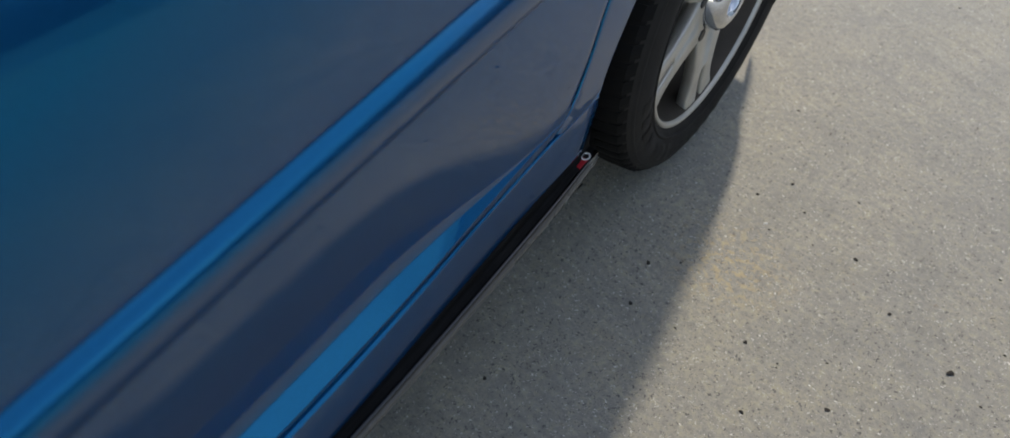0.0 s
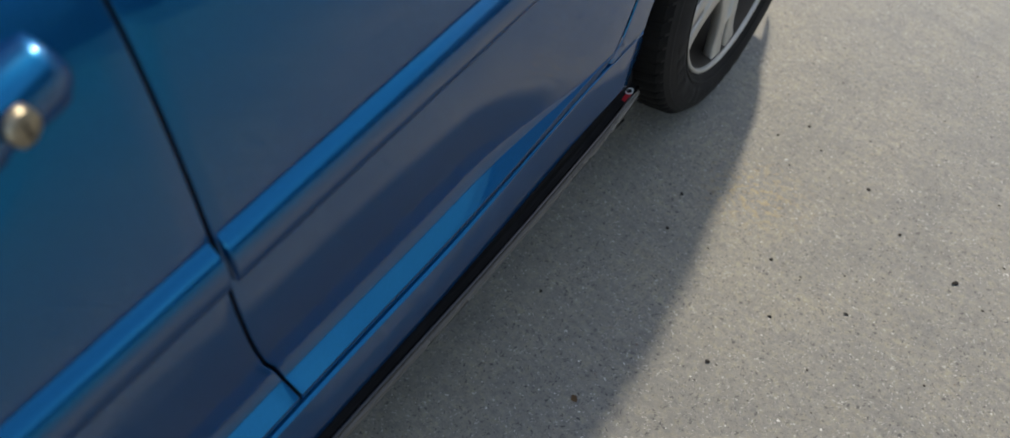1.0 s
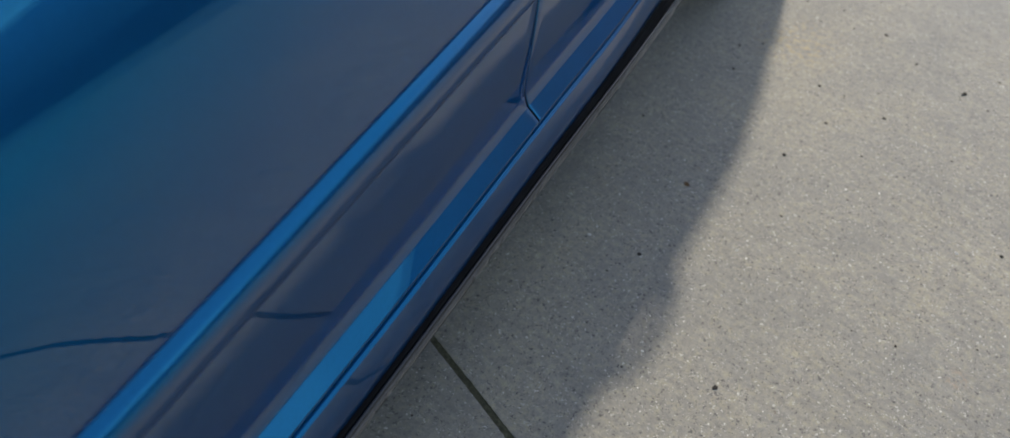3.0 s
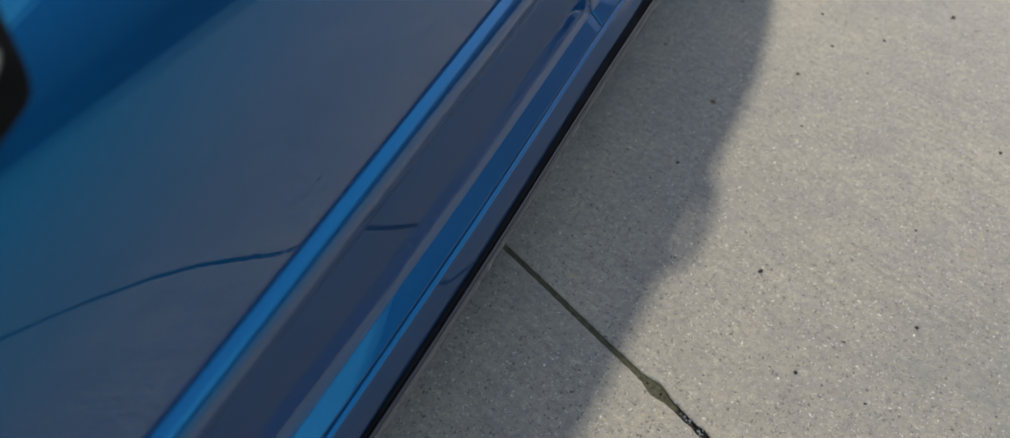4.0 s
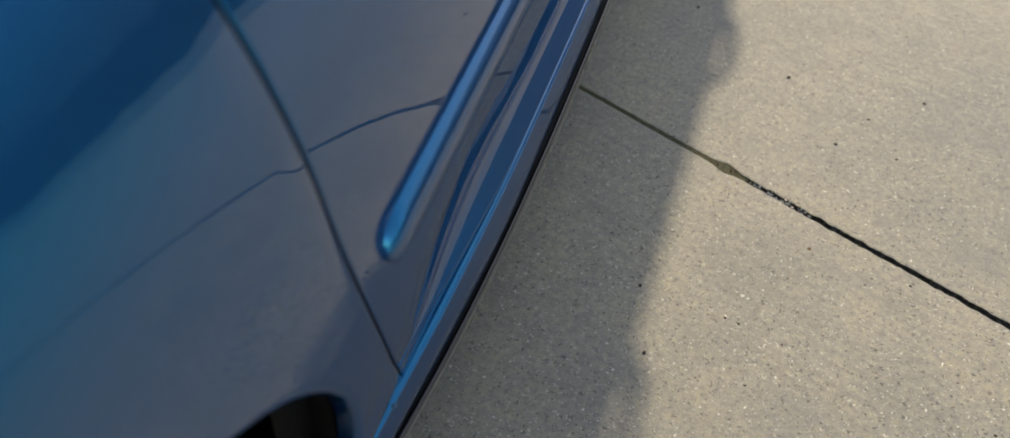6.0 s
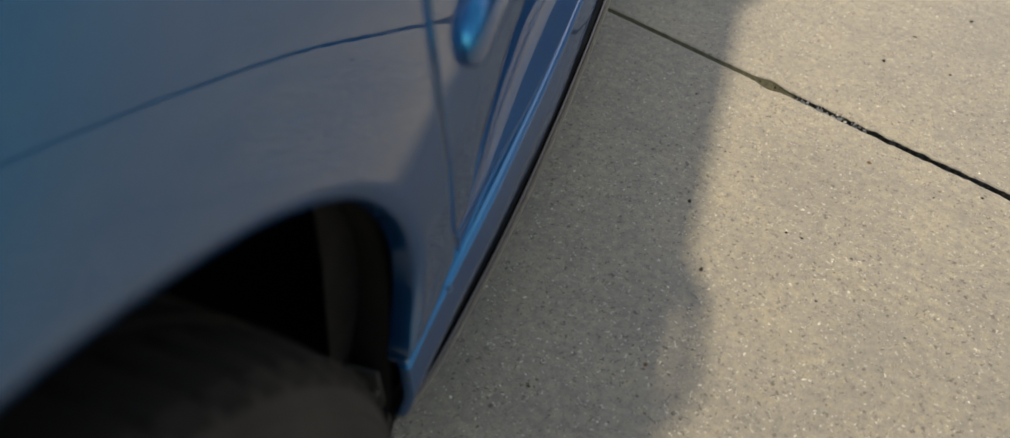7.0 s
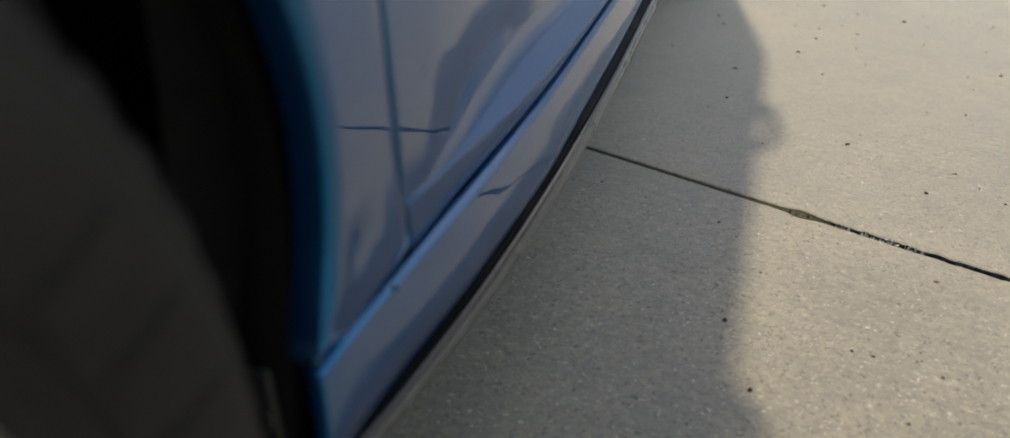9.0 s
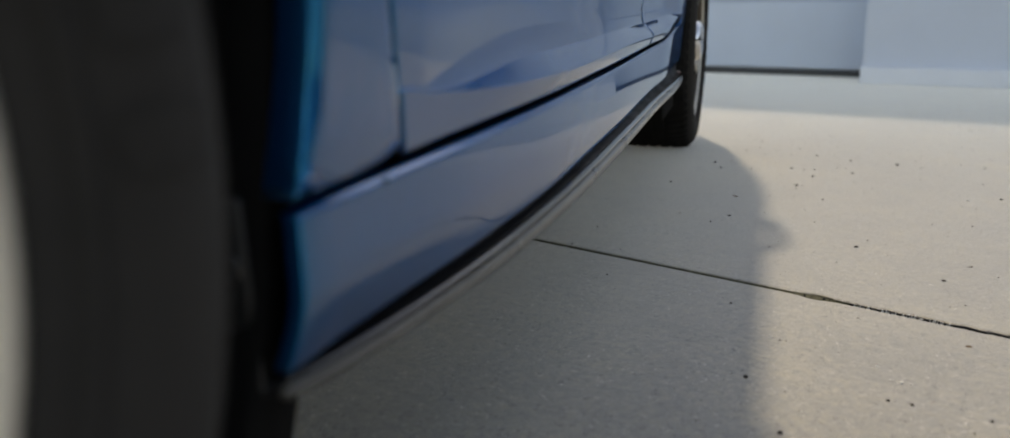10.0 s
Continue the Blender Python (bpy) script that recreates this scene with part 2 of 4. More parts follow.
# ---- mesh helpers ----
def part(name, bm, mat, parent=None, label="", smooth=True):
    """Links a bmesh as one mesh object under a thing or a part."""
    me = bpy.data.meshes.new(name)
    bm.normal_update()
    bm.to_mesh(me)
    bm.free()
    for mt in (mat if isinstance(mat, (list, tuple)) else (mat,)):
        me.materials.append(mt)
    if smooth:
        me.polygons.foreach_set("use_smooth", [True] * len(me.polygons))
    ob = new(name, me)
    ob.parent = parent
    if label:
        tagged(ob, label)
    return ob


def curve_at(points, q):
    """Smooth monotone interpolation through (position, value) pairs."""
    if q <= points[0][0]:
        return points[0][1]
    if q >= points[-1][0]:
        return points[-1][1]
    for i in range(len(points) - 1):
        (a, va), (b, vb) = points[i], points[i + 1]
        if q <= b:
            break
    def slope(j):
        if j <= 0 or j >= len(points) - 1:
            k = min(max(j, 0), len(points) - 2)
            return (points[k + 1][1] - points[k][1]) / (points[k + 1][0] - points[k][0])
        d0 = (points[j][1] - points[j - 1][1]) / (points[j][0] - points[j - 1][0])
        d1 = (points[j + 1][1] - points[j][1]) / (points[j + 1][0] - points[j][0])
        return 0.0 if d0 * d1 <= 0 else 2 * d0 * d1 / (d0 + d1)
    h = b - a
    t = (q - a) / h
    return ((2 * t ** 3 - 3 * t * t + 1) * va + (t ** 3 - 2 * t * t + t) * h * slope(i)
            + (-2 * t ** 3 + 3 * t * t) * vb + (t ** 3 - t * t) * h * slope(i + 1))


def ease(a, b, q):
    t = min(1.0, max(0.0, (q - a) / (b - a)))
    return t * t * (3 - 2 * t)


def grid_mesh(rows, closed=False, bm=None):
    """A skin through rows of points."""
    bm = bm or bmesh.new()
    vs = [[bm.verts.new(p) for p in row] for row in rows]
    for r0, r1 in zip(vs, vs[1:]):
        m = len(r0)
        for j in range(m if closed else m - 1):
            bm.faces.new((r0[j], r0[(j + 1) % m], r1[(j + 1) % m], r1[j]))
    return bm


def box_mesh(size, at=(0, 0, 0), bevel=0.0, segments=2, bm=None, turn=None):
    bm = bm or bmesh.new()
    got = bmesh.ops.create_cube(bm, size=1.0)["verts"]
    bmesh.ops.scale(bm, vec=size, verts=got)
    if bevel:
        edges = list({e for v in got for e in v.link_edges})
        got = list({v for f in bmesh.ops.bevel(bm, geom=edges, offset=bevel, segments=segments, profile=0.5, affect="EDGES")["faces"] for v in f.verts} | {v for v in got if v.is_valid})
    if turn:
        bmesh.ops.rotate(bm, matrix=Euler([radians(a) for a in turn]).to_matrix(), verts=got)
    bmesh.ops.translate(bm, vec=at, verts=got)
    return bm


def ring_skin(profile, n, axis_at, bm=None, start=0.0, end=2 * math.pi):
    """Turns a profile of (radius, x) round the x axis through axis_at."""
    full = abs(end - start - 2 * math.pi) < 1e-6
    rows = []
    for i in range(n if full else n + 1):
        a = start + (end - start) * i / n
        rows.append([(axis_at[0] + x, axis_at[1] + r * math.cos(a), axis_at[2] + r * math.sin(a)) for r, x in profile])
    if full:
        rows.append(rows[0])
    bm = grid_mesh(rows, bm=bm)
    if full:
        bmesh.ops.remove_doubles(bm, verts=bm.verts, dist=1e-6)
    return bm


# ---- car: shape of the side ----
RAKE = 0.037                       # rise of the body lines per metre towards the tail
WIDTH = 1.64
MID = 0.02 - WIDTH / 2             # the car's middle plane
FRONT_WHEEL, REAR_WHEEL, AXLE = -0.465, 2.005, 0.292
SKIN = [(0.10, -0.040), (0.20, -0.010), (0.263, -0.001), (0.30, 0.003), (0.34, 0.0065), (0.38, 0.0095), (0.42, 0.0117), (0.46, 0.0131), (0.50, 0.0138), (0.54, 0.0140), (0.60, 0.0131),
        (0.635, 0.0115), (0.66, 0.0094), (0.687, 0.0059), (0.70, 0.0037), (0.72, -0.0008), (0.74, -0.0071), (0.76, -0.0150), (0.80, -0.034), (0.85, -0.058), (0.93, -0.086)]
HOLLOW = [(0.0, 1.0), (0.010, 0.96), (0.030, 0.83), (0.050, 0.69), (0.075, 0.52), (0.10, 0.36), (0.15, 0.12), (0.192, 0.0)]
BAND_TILT = 0.62


def lift(y):
    return 0.018 * ease(1.15, 1.56, y)


def ledge(y):
    """Lower and upper edge of the sloping ledge pressed into the doors, above the rake line."""
    low = curve_at([(0.0, 0.2960), (0.04, 0.2905), (0.17, 0.2825), (0.40, 0.2785), (0.7, 0.2805)], y) + lift(y)
    wide = curve_at([(0.0, 0.0006), (0.05, 0.0008), (0.08, 0.0025), (0.12, 0.0065), (0.21, 0.0135), (0.30, 0.0165), (0.45, 0.0172), (0.7, 0.0170)], y) * (1 - ease(1.25, 1.56, y)) + 0.0006
    return low, low + wide


def band(y):
    """Height of the dished strip above the ledge; it opens like a leaf at the front."""
    return curve_at([(0.018, 0.0004), (0.03, 0.0035), (0.06, 0.010), (0.10, 0.015), (0.18, 0.019), (0.30, 0.021), (0.45, 0.022), (0.7, 0.022)], y) * (1 - ease(1.25, 1.56, y)) + 0.0004


def band_depth(y, d):
    """How far the strip leans in at d above the ledge: lightly dished at the front, hollowed further back."""
    m = ease(0.18, 0.45, y)
    return (1 - m) * BAND_TILT * (d - 0.42 * d * d / band(y)) + m * 0.42 * (d - d * d / (2 * band(y)))


def swell(y):
    """How far the foot of the front door stands out."""
    return ease(-0.02, 0.32, y) * (1 - ease(0.55, 1.10, y))


HANDLES = ((0.797, 0.740), (1.650, 0.772))


def side_x(y, z):
    """The outer skin, with the scoops behind the door handles."""
    x = skin_x(y, z)
    for hy, hz in HANDLES:
        r2 = ((y - hy + 0.006) / 0.074) ** 2 + ((z - hz - RAKE * (y - hy) + 0.004) / 0.044) ** 2
        if r2 < 1:
            x -= 0.014 * (1 - r2 ** 1.5) ** 1.2
    return x


def skin_x(y, z):
    zz = z - RAKE * y
    x = curve_at(SKIN, zz)
    low, high = ledge(y)
    wide = high - low
    crest = 0.42 * wide
    deep = crest - 1.05 * wide
    if zz <= low:
        x += crest * ease(0.245, low, zz)
    elif zz < high:
        x += crest + (deep - crest) * (zz - low) / wide
    elif zz < high + band(y):
        x += deep - band_depth(y, zz - high)
    else:
        x += (deep - band_depth(y, band(y))) * curve_at(HOLLOW, zz - high - band(y))
    x += 0.0065 * swell(y) * (1 - ease(0.30, 0.46, zz))
    # the body tapers towards its ends in plan
    x -= 0.16 * max(0.0, -0.60 - y) ** 1.6 * 2.2 + 0.30 * max(0.0, y - 1.95) ** 2
    return x


def panel(name, rows, parent, mat=None, label="", mirror=False, x_of=side_x, lip=0.014, rim=1.0, seal=False):
    """A pressed sheet panel over rows of (y, z), with rounded, turned-in edges."""
    pts = [[Vector((x_of(y, z), y, z)) for y, z in row] for row in rows]
    nr, nc = len(pts), len(pts[0])
    bm = bmesh.new()
    vs = [[bm.verts.new(p) for p in row] for row in pts]
    for i in range(nr - 1):
        for j in range(nc - 1):
            bm.faces.new((vs[i][j], vs[i][j + 1], vs[i + 1][j + 1], vs[i + 1][j]))
    loop = ([(0, j) for j in range(nc)] + [(i, nc - 1) for i in range(1, nr)]
            + [(nr - 1, j) for j in range(nc - 2, -1, -1)] + [(i, 0) for i in range(nr - 2, 0, -1)])
    def outward(i, j):
        d = Vector((0, 0, 0))
        if i == 0: d += (pts[0][j] - pts[1][j]).normalized()
        if i == nr - 1: d += (pts[-1][j] - pts[-2][j]).normalized()
        if j == 0: d += (pts[i][0] - pts[i][1]).normalized()
        if j == nc - 1: d += (pts[i][-1] - pts[i][-2]).normalized()
        d.x = 0
        return d.normalized() if d.length > 1e-9 else d
    last = [vs[i][j] for i, j in loop]
    for out, back in ((0.0007, 0.0003), (0.0016, 0.0016), (0.0017, lip)):
        ring = []
        for i, j in loop:
            k = 1.0 + (rim - 1.0) * min(1.0, j / 7, (nc - 1 - j) / 7) if i == 0 else 1.0
            p = pts[i][j] + outward(i, j) * out * k
            p.x -= back if back == lip else back * k
            ring.append(bm.verts.new(p))
        for k in range(len(loop)):
            m = (k + 1) % len(loop)
            f = bm.faces.new((last[k], ring[k], ring[m], last[m]))
            # seal: the turned-in edge is coloured black as the gap's shade
            f.material_index = 1 if seal and back == lip else 0
        last = ring
    if mirror:
        for v in bm.verts:
            v.co.x = 2 * MID - v.co.x
    bmesh.ops.recalc_face_normals(bm, faces=bm.faces)
    probe = min(bm.faces, key=lambda f: (f.calc_center_median() - pts[nr // 2][nc // 2]).length if not mirror else (f.calc_center_median() - Vector((2 * MID - pts[nr // 2][nc // 2].x, pts[nr // 2][nc // 2].y, pts[nr // 2][nc // 2].z))).length)
    if probe.normal.x * (-1 if mirror else 1) < 0:
        bmesh.ops.reverse_faces(bm, faces=bm.faces)
    return part(name, bm, (mat or PAINT, SHADOW_GAP), parent, label)


GAP_A = [(0.258, -0.001), (0.263, -0.003), (0.30, -0.016), (0.38, -0.041), (0.47, -0.066), (0.55, -0.084), (0.63, -0.096), (0.70, -0.106), (0.77, -0.113), (0.95, -0.125)]
GAP_B = [(0.29, 0.985), (0.31, 0.984), (0.345, 0.980), (0.38, 0.969), (0.454, 0.957), (0.52, 0.953), (0.68, 0.953), (0.95, 0.960)]
GAP_C = [(0.330, 1.470), (0.338, 1.515), (0.344, 1.547), (0.352, 1.567), (0.365, 1.579), (0.385, 1.586), (0.42, 1.597), (0.48, 1.611), (0.56, 1.648), (0.66, 1.725), (0.78, 1.825), (1.0, 1.875)]
HALF_GAP = 0.0030


def waist(y):
    return 0.925 + RAKE * y


def levels(y):
    """Heights above the rake line at which a door is sectioned, closest at the ledge's edges."""
    low, high = ledge(y)
    w, foot = high - low, 0.2645 + lift(y)
    out = [foot + (low - foot) * q for q in (0.0, 0.2, 0.45, 0.7, 0.86, 0.95, 1.0)]
    out += [low + w * q for q in (0.03, 0.08, 0.25, 0.5, 0.75, 0.92, 0.97, 1.0)]
    out += [high + band(y) * q for q in (0.04, 0.15, 0.35, 0.6, 0.85, 0.97, 1.0)]
    high += band(y)
    out += [high + d for d in (0.0008, 0.002, 0.005, 0.010, 0.017, 0.026, 0.036, 0.048, 0.062, 0.078, 0.096, 0.118, 0.142, 0.168, 0.195)]
    at = high + 0.195
    return out + [at + (0.925 - at) * q for q in (0.07, 0.14, 0.21, 0.27, 0.33, 0.38, 0.42, 0.445, 0.47, 0.49, 0.51, 0.53, 0.55, 0.57, 0.59, 0.61, 0.63, 0.65, 0.68, 0.72, 0.78, 0.85, 0.93, 1.0)]


def door_rows(front, rear, n):
    rows = []
    for h in range(len(levels(0.5))):
        row = []
        for k in range(n + 1):
            s = (k / n) ** 1.6 if front is GAP_A else k / n
            y = 0.5 if front is GAP_A else 1.3
            for _ in range(6):
                z = RAKE * y + levels(y)[h]
                a, b = curve_at(front, z), curve_at(rear, z)
                y = a + HALF_GAP + (b - a - 2 * HALF_GAP) * s
            row.append((y, RAKE * y + levels(y)[h]))
        rows.append(row)
    return rows


def arch(centre, radius, a):
    """A point of a wheel arch, flatter on top; the front one sits low over its tyre."""
    if centre < 0:
        up = math.degrees(math.pi / 2 - abs(a - math.pi / 2))
        r = curve_at([(-5, 0.3605), (4, 0.373), (12, 0.3765), (20, 0.373), (33, 0.362), (45, 0.348), (60, 0.334), (75, 0.328), (90, 0.325)], up)
    else:
        r = radius - 0.027 * ease(0.45, 1.35, math.pi / 2 - abs(a - math.pi / 2))
    return (centre + r * math.cos(a), AXLE + r * math.sin(a))


def along(points, s):
    """The place at fraction s of a broken line."""
    cut = [0.0]
    for p, q in zip(points, points[1:]):
        cut.append(cut[-1] + math.dist(p, q))
    d = s * cut[-1]
    for i in range(len(points) - 1):
        if d <= cut[i + 1] + 1e-12:
            t = (d - cut[i]) / (cut[i + 1] - cut[i])
            return tuple(a + (b - a) * t for a, b in zip(points[i], points[i + 1]))
    return points[-1]


def fender_x(y, z):
    """The wing's skin, rolled in towards the wheel arch."""
    a = math.atan2(z - AXLE, y - FRONT_WHEEL)
    edge = arch(FRONT_WHEEL, 0.362, a)
    d = math.dist((y, z), (FRONT_WHEEL, AXLE)) - math.dist(edge, (FRONT_WHEEL, AXLE))
    return side_x(y, z) - 0.002 * max(0.0, 1 - d / 0.006) ** 2


def fender_rows():
    """Rings from the wheel arch out to the panel's rim, from the sill's end round to the bumper."""
    n, m = 72, 16
    rim_back = [(curve_at(GAP_A, z) - HALF_GAP, z) for z in np.linspace(0.2665, waist(-0.16), 30)]
    rim_back = [(-0.1052, 0.2612), (-0.06, 0.2620)] + rim_back
    top = [(y, waist(y) - 0.10 * max(0, -0.25 - y) ** 1.3) for y in np.linspace(-0.2, -0.98, 12)]
    front = [(-1.00, 0.62), (-0.98, 0.40), (-0.82, 0.27)]
    rows = []
    for i in range(m + 1):
        f = (i / m) ** 2.3
        row = []
        for k in range(n + 1):
            s = k / n
            a = radians(-5 + 190 * s)
            inner = arch(FRONT_WHEEL, 0.362, a)
            if s < 0.42:
                outer = along(rim_back, s / 0.42)
            elif s < 0.80:
                outer = along([rim_back[-1]] + top, (s - 0.42) / 0.38)
            else:
                outer = along([top[-1]] + front, (s - 0.80) / 0.20)
            row.append((inner[0] + (outer[0] - inner[0]) * f, inner[1] + (outer[1] - inner[1]) * f))
        rows.append(row)
    return rows


def quarter_rows():
    n, m = 72, 14
    zs = list(np.linspace(0.345, waist(1.87), 40))
    rim = [(1.650, 0.3350), (1.60, 0.3336), (1.56, 0.3325)] + [(curve_at(GAP_C, z) + HALF_GAP, z) for z in zs]
    top = [(y, waist(y) - 0.02) for y in np.linspace(1.95, 2.50, 8)]
    back = [(2.56, 0.75), (2.50, 0.50), (2.33, 0.30)]
    rows = []
    for i in range(m + 1):
        f = (i / m) ** 1.2
        row = []
        for k in range(n + 1):
            s = k / n
            a = radians(173 - 173 * s)
            inner = arch(REAR_WHEEL, 0.359, a)
            if s < 0.45:
                outer = along(rim, s / 0.45)
            elif s < 0.72:
                outer = along([rim[-1]] + top, (s - 0.45) / 0.27)
            else:
                outer = along([top[-1]] + back, (s - 0.72) / 0.28)
            row.append((inner[0] + (outer[0] - inner[0]) * f, inner[1] + (outer[1] - inner[1]) * f))
        rows.append(row)
    return rows


def sill_x(y, z):
    zz = z - RAKE * y
    zz = 0.18 + (zz - 0.18) / (1 + lift(y) / 0.0775)
    x = curve_at([(0.190, 0.0085), (0.196, 0.0095), (0.207, 0.0098), (0.225, 0.0092), (0.240, 0.0080), (0.2520, 0.0070), (0.2552, 0.0067), (0.2559, 0.0060), (0.2562, 0.0048)], zz)
    tuck = 1 - ease(-0.13, 0.10, y)
    x -= tuck * curve_at([(0.19, 0.0125), (0.205, 0.0105), (0.22, 0.0098), (0.257, 0.0095)], zz) + 0.0085 * ease(1.20, 1.62, y)
    x -= 0.005 * (1 - ease(0.0, 0.30, y)) * (1 - ease(0.190, 0.226, zz))
    x += 0.0075 * swell(y)
    k = ease(1.10, 1.58, y)
    foot = RAKE * y + 0.266 + lift(y)
    return x + (skin_x(y, max(z, foot)) - 0.05 * max(0.0, foot - z) - x) * k


def sill_rows():
    rows = []
    for zz in (0.190, 0.192, 0.196, 0.20, 0.207, 0.215, 0.222, 0.23, 0.236, 0.24, 0.243, 0.246, 0.2485, 0.251, 0.2525, 0.254, 0.2552, 0.2559, 0.2562):
        a, b = -0.1040 - 0.05 * (0.2562 - zz), 1.649 - 0.35 * max(0, 0.240 - zz)
        rows.append([(y, 0.18 + (zz - 0.18) * (1 + lift(y) / 0.0775) + RAKE * y) for y in np.linspace(a, b, 70)])
    return rows


# ---- car: parts ----
car = new("car")
tagged(car, "metallic blue five-door hatchback parked on concrete", "car")


def strip(name, section, path, parent, mat, label="", mirror=False, caps=True):
    """A bar of constant section: section(s) gives (x, z) offsets at fraction s of the path."""
    rows = []
    for i, p in enumerate(path):
        rows.append([(p[0] + dx, p[1], p[2] + dz) for dx, dz in section(i / (len(path) - 1))])
    bm = grid_mesh(rows, closed=True)
    if caps:
        bm.verts.ensure_lookup_table()
        m = len(rows[0])
        bm.faces.new([bm.verts[j] for j in range(m)])
        bm.faces.new([bm.verts[len(bm.verts) - m + j] for j in range(m)])
    if mirror:
        for v in bm.verts:
            v.co.x = 2 * MID - v.co.x
    bmesh.ops.recalc_face_normals(bm, faces=bm.faces)
    return part(name, bm, mat, parent, label)


def moulding(name, y0, y1, parent, mirror, round_front, round_rear):
    """A body-coloured rub strip with a domed face and rounded ends."""
    n = 60
    ys = []
    for i in range(n + 1):
        t = i / n
        ys.append(y0 + (y1 - y0) * (0.5 - 0.5 * math.cos(math.pi * t)))
    path = []
    for y in ys:
        z = 0.4850 + 0.0765 * y
        path.append((side_x(y, z) - 0.004, y, z))

    def section(s):
        y = y0 + (y1 - y0) * (0.5 - 0.5 * math.cos(math.pi * s))
        k = 1.0
        for end, size in ((y - y0, round_front), (y1 - y, round_rear)):
            if size and end < size:
                k = min(k, math.sqrt(max(0.0, 1 - (1 - end / size) ** 2)))
        k = max(k, 0.02)
        half = 0.0250
        out = 0.017
        shape = [(0.0, -1.0), (0.40, -0.995), (0.60, -0.96), (0.74, -0.86), (0.85, -0.64), (0.925, -0.36), (0.975, -0.12), (0.998, 0.06), (1.0, 0.17), (0.99, 0.28), (0.965, 0.38), (0.925, 0.475),
                 (0.865, 0.57), (0.785, 0.66), (0.68, 0.745), (0.56, 0.82), (0.42, 0.89), (0.27, 0.95), (0.12, 1.0), (0.0, 1.03)]
        return [(out * a * (0.35 + 0.65 * k), half * b * k) for a, b in shape]
    return strip(name, section, path, parent, PAINT, "raised body-coloured rub strip", mirror)


def door_handle(y, z, parent, mirror, lock):
    """A pull handle over a scooped recess."""
    x0 = skin_x(y, z)
    sign = -1 if mirror else 1
    def place(p):
        return (2 * MID - p[0] if mirror else p[0], p[1], p[2])
    rows = []
    n = 36
    for i in range(n + 1):
        t = i / n
        yy = y - 0.118 + 0.236 * t
        bow = math.sin(math.pi * t) ** 0.7 if 0 < t < 1 else 0.0
        foot = 1 if (t < 0.11 or t > 0.80) else 0
        end = min(1.0, math.sqrt(max(0.0, 1 - (1 - min(t, 1 - t) / 0.03) ** 2)) if min(t, 1 - t) < 0.03 else 1.0)
        wide = (0.0125 + 0.0035 * ease(0.0, 0.35, t) + 0.004 * ease(0.62, 0.9, t)) * max(0.55, end)
        out = 0.013 + 0.019 * bow
        inner = -0.012 if foot else 0.005 + 0.007 * bow
        cz = z + 0.09 * (yy - y) + 0.004 * math.sin(math.pi * t)
        xx = skin_x(yy, cz)
        half = out - inner
        sec = [place((xx + inner + half * u, yy, cz + wide * v)) for u, v in
               ((0.0, -0.9), (0.12, -1.0), (0.60, -1.0), (0.78, -0.92), (0.90, -0.70), (0.97, -0.30), (1.0, 0.05), (0.99, 0.26), (0.955, 0.46), (0.89, 0.64), (0.79, 0.79), (0.66, 0.90), (0.50, 0.97), (0.32, 1.0), (0.08, 1.0), (0.0, 0.9))]
        rows.append(sec)
    bm = grid_mesh(rows, closed=True)
    bm.verts.ensure_lookup_table()
    bm.faces.new([bm.verts[k] for k in range(16)])
    bm.faces.new([bm.verts[len(bm.verts) - 16 + k] for k in range(16)])
    bmesh.ops.recalc_face_normals(bm, faces=bm.faces)
    h = part("door_handle", bm, PAINT, parent, "body-coloured pull handle")
    if lock:
        yy, zz = y + 0.080, z + 0.09 * 0.080 + 0.002
        bm = ring_skin([(0.0, 0.003), (0.0085, 0.003), (0.0095, 0.0022), (0.0098, -0.004)], 28, (0, 0, 0))
        for v in bm.verts:
            v.co = Vector(place((skin_x(yy, zz) + 0.0285 + v.co.x - (v.co.y - 0.0) * 0.30, yy + v.co.y, zz + v.co.z)))
        bmesh.ops.recalc_face_normals(bm, faces=bm.faces)
        part("lock_cylinder", bm, STEEL, h, "round worn metal key lock")
        bm = box_mesh((0.0010, 0.0016, 0.009), place((skin_x(yy, zz) + 0.0318, yy, zz)))
        part("keyhole", bm, SHADOW_GAP, h)
    return h


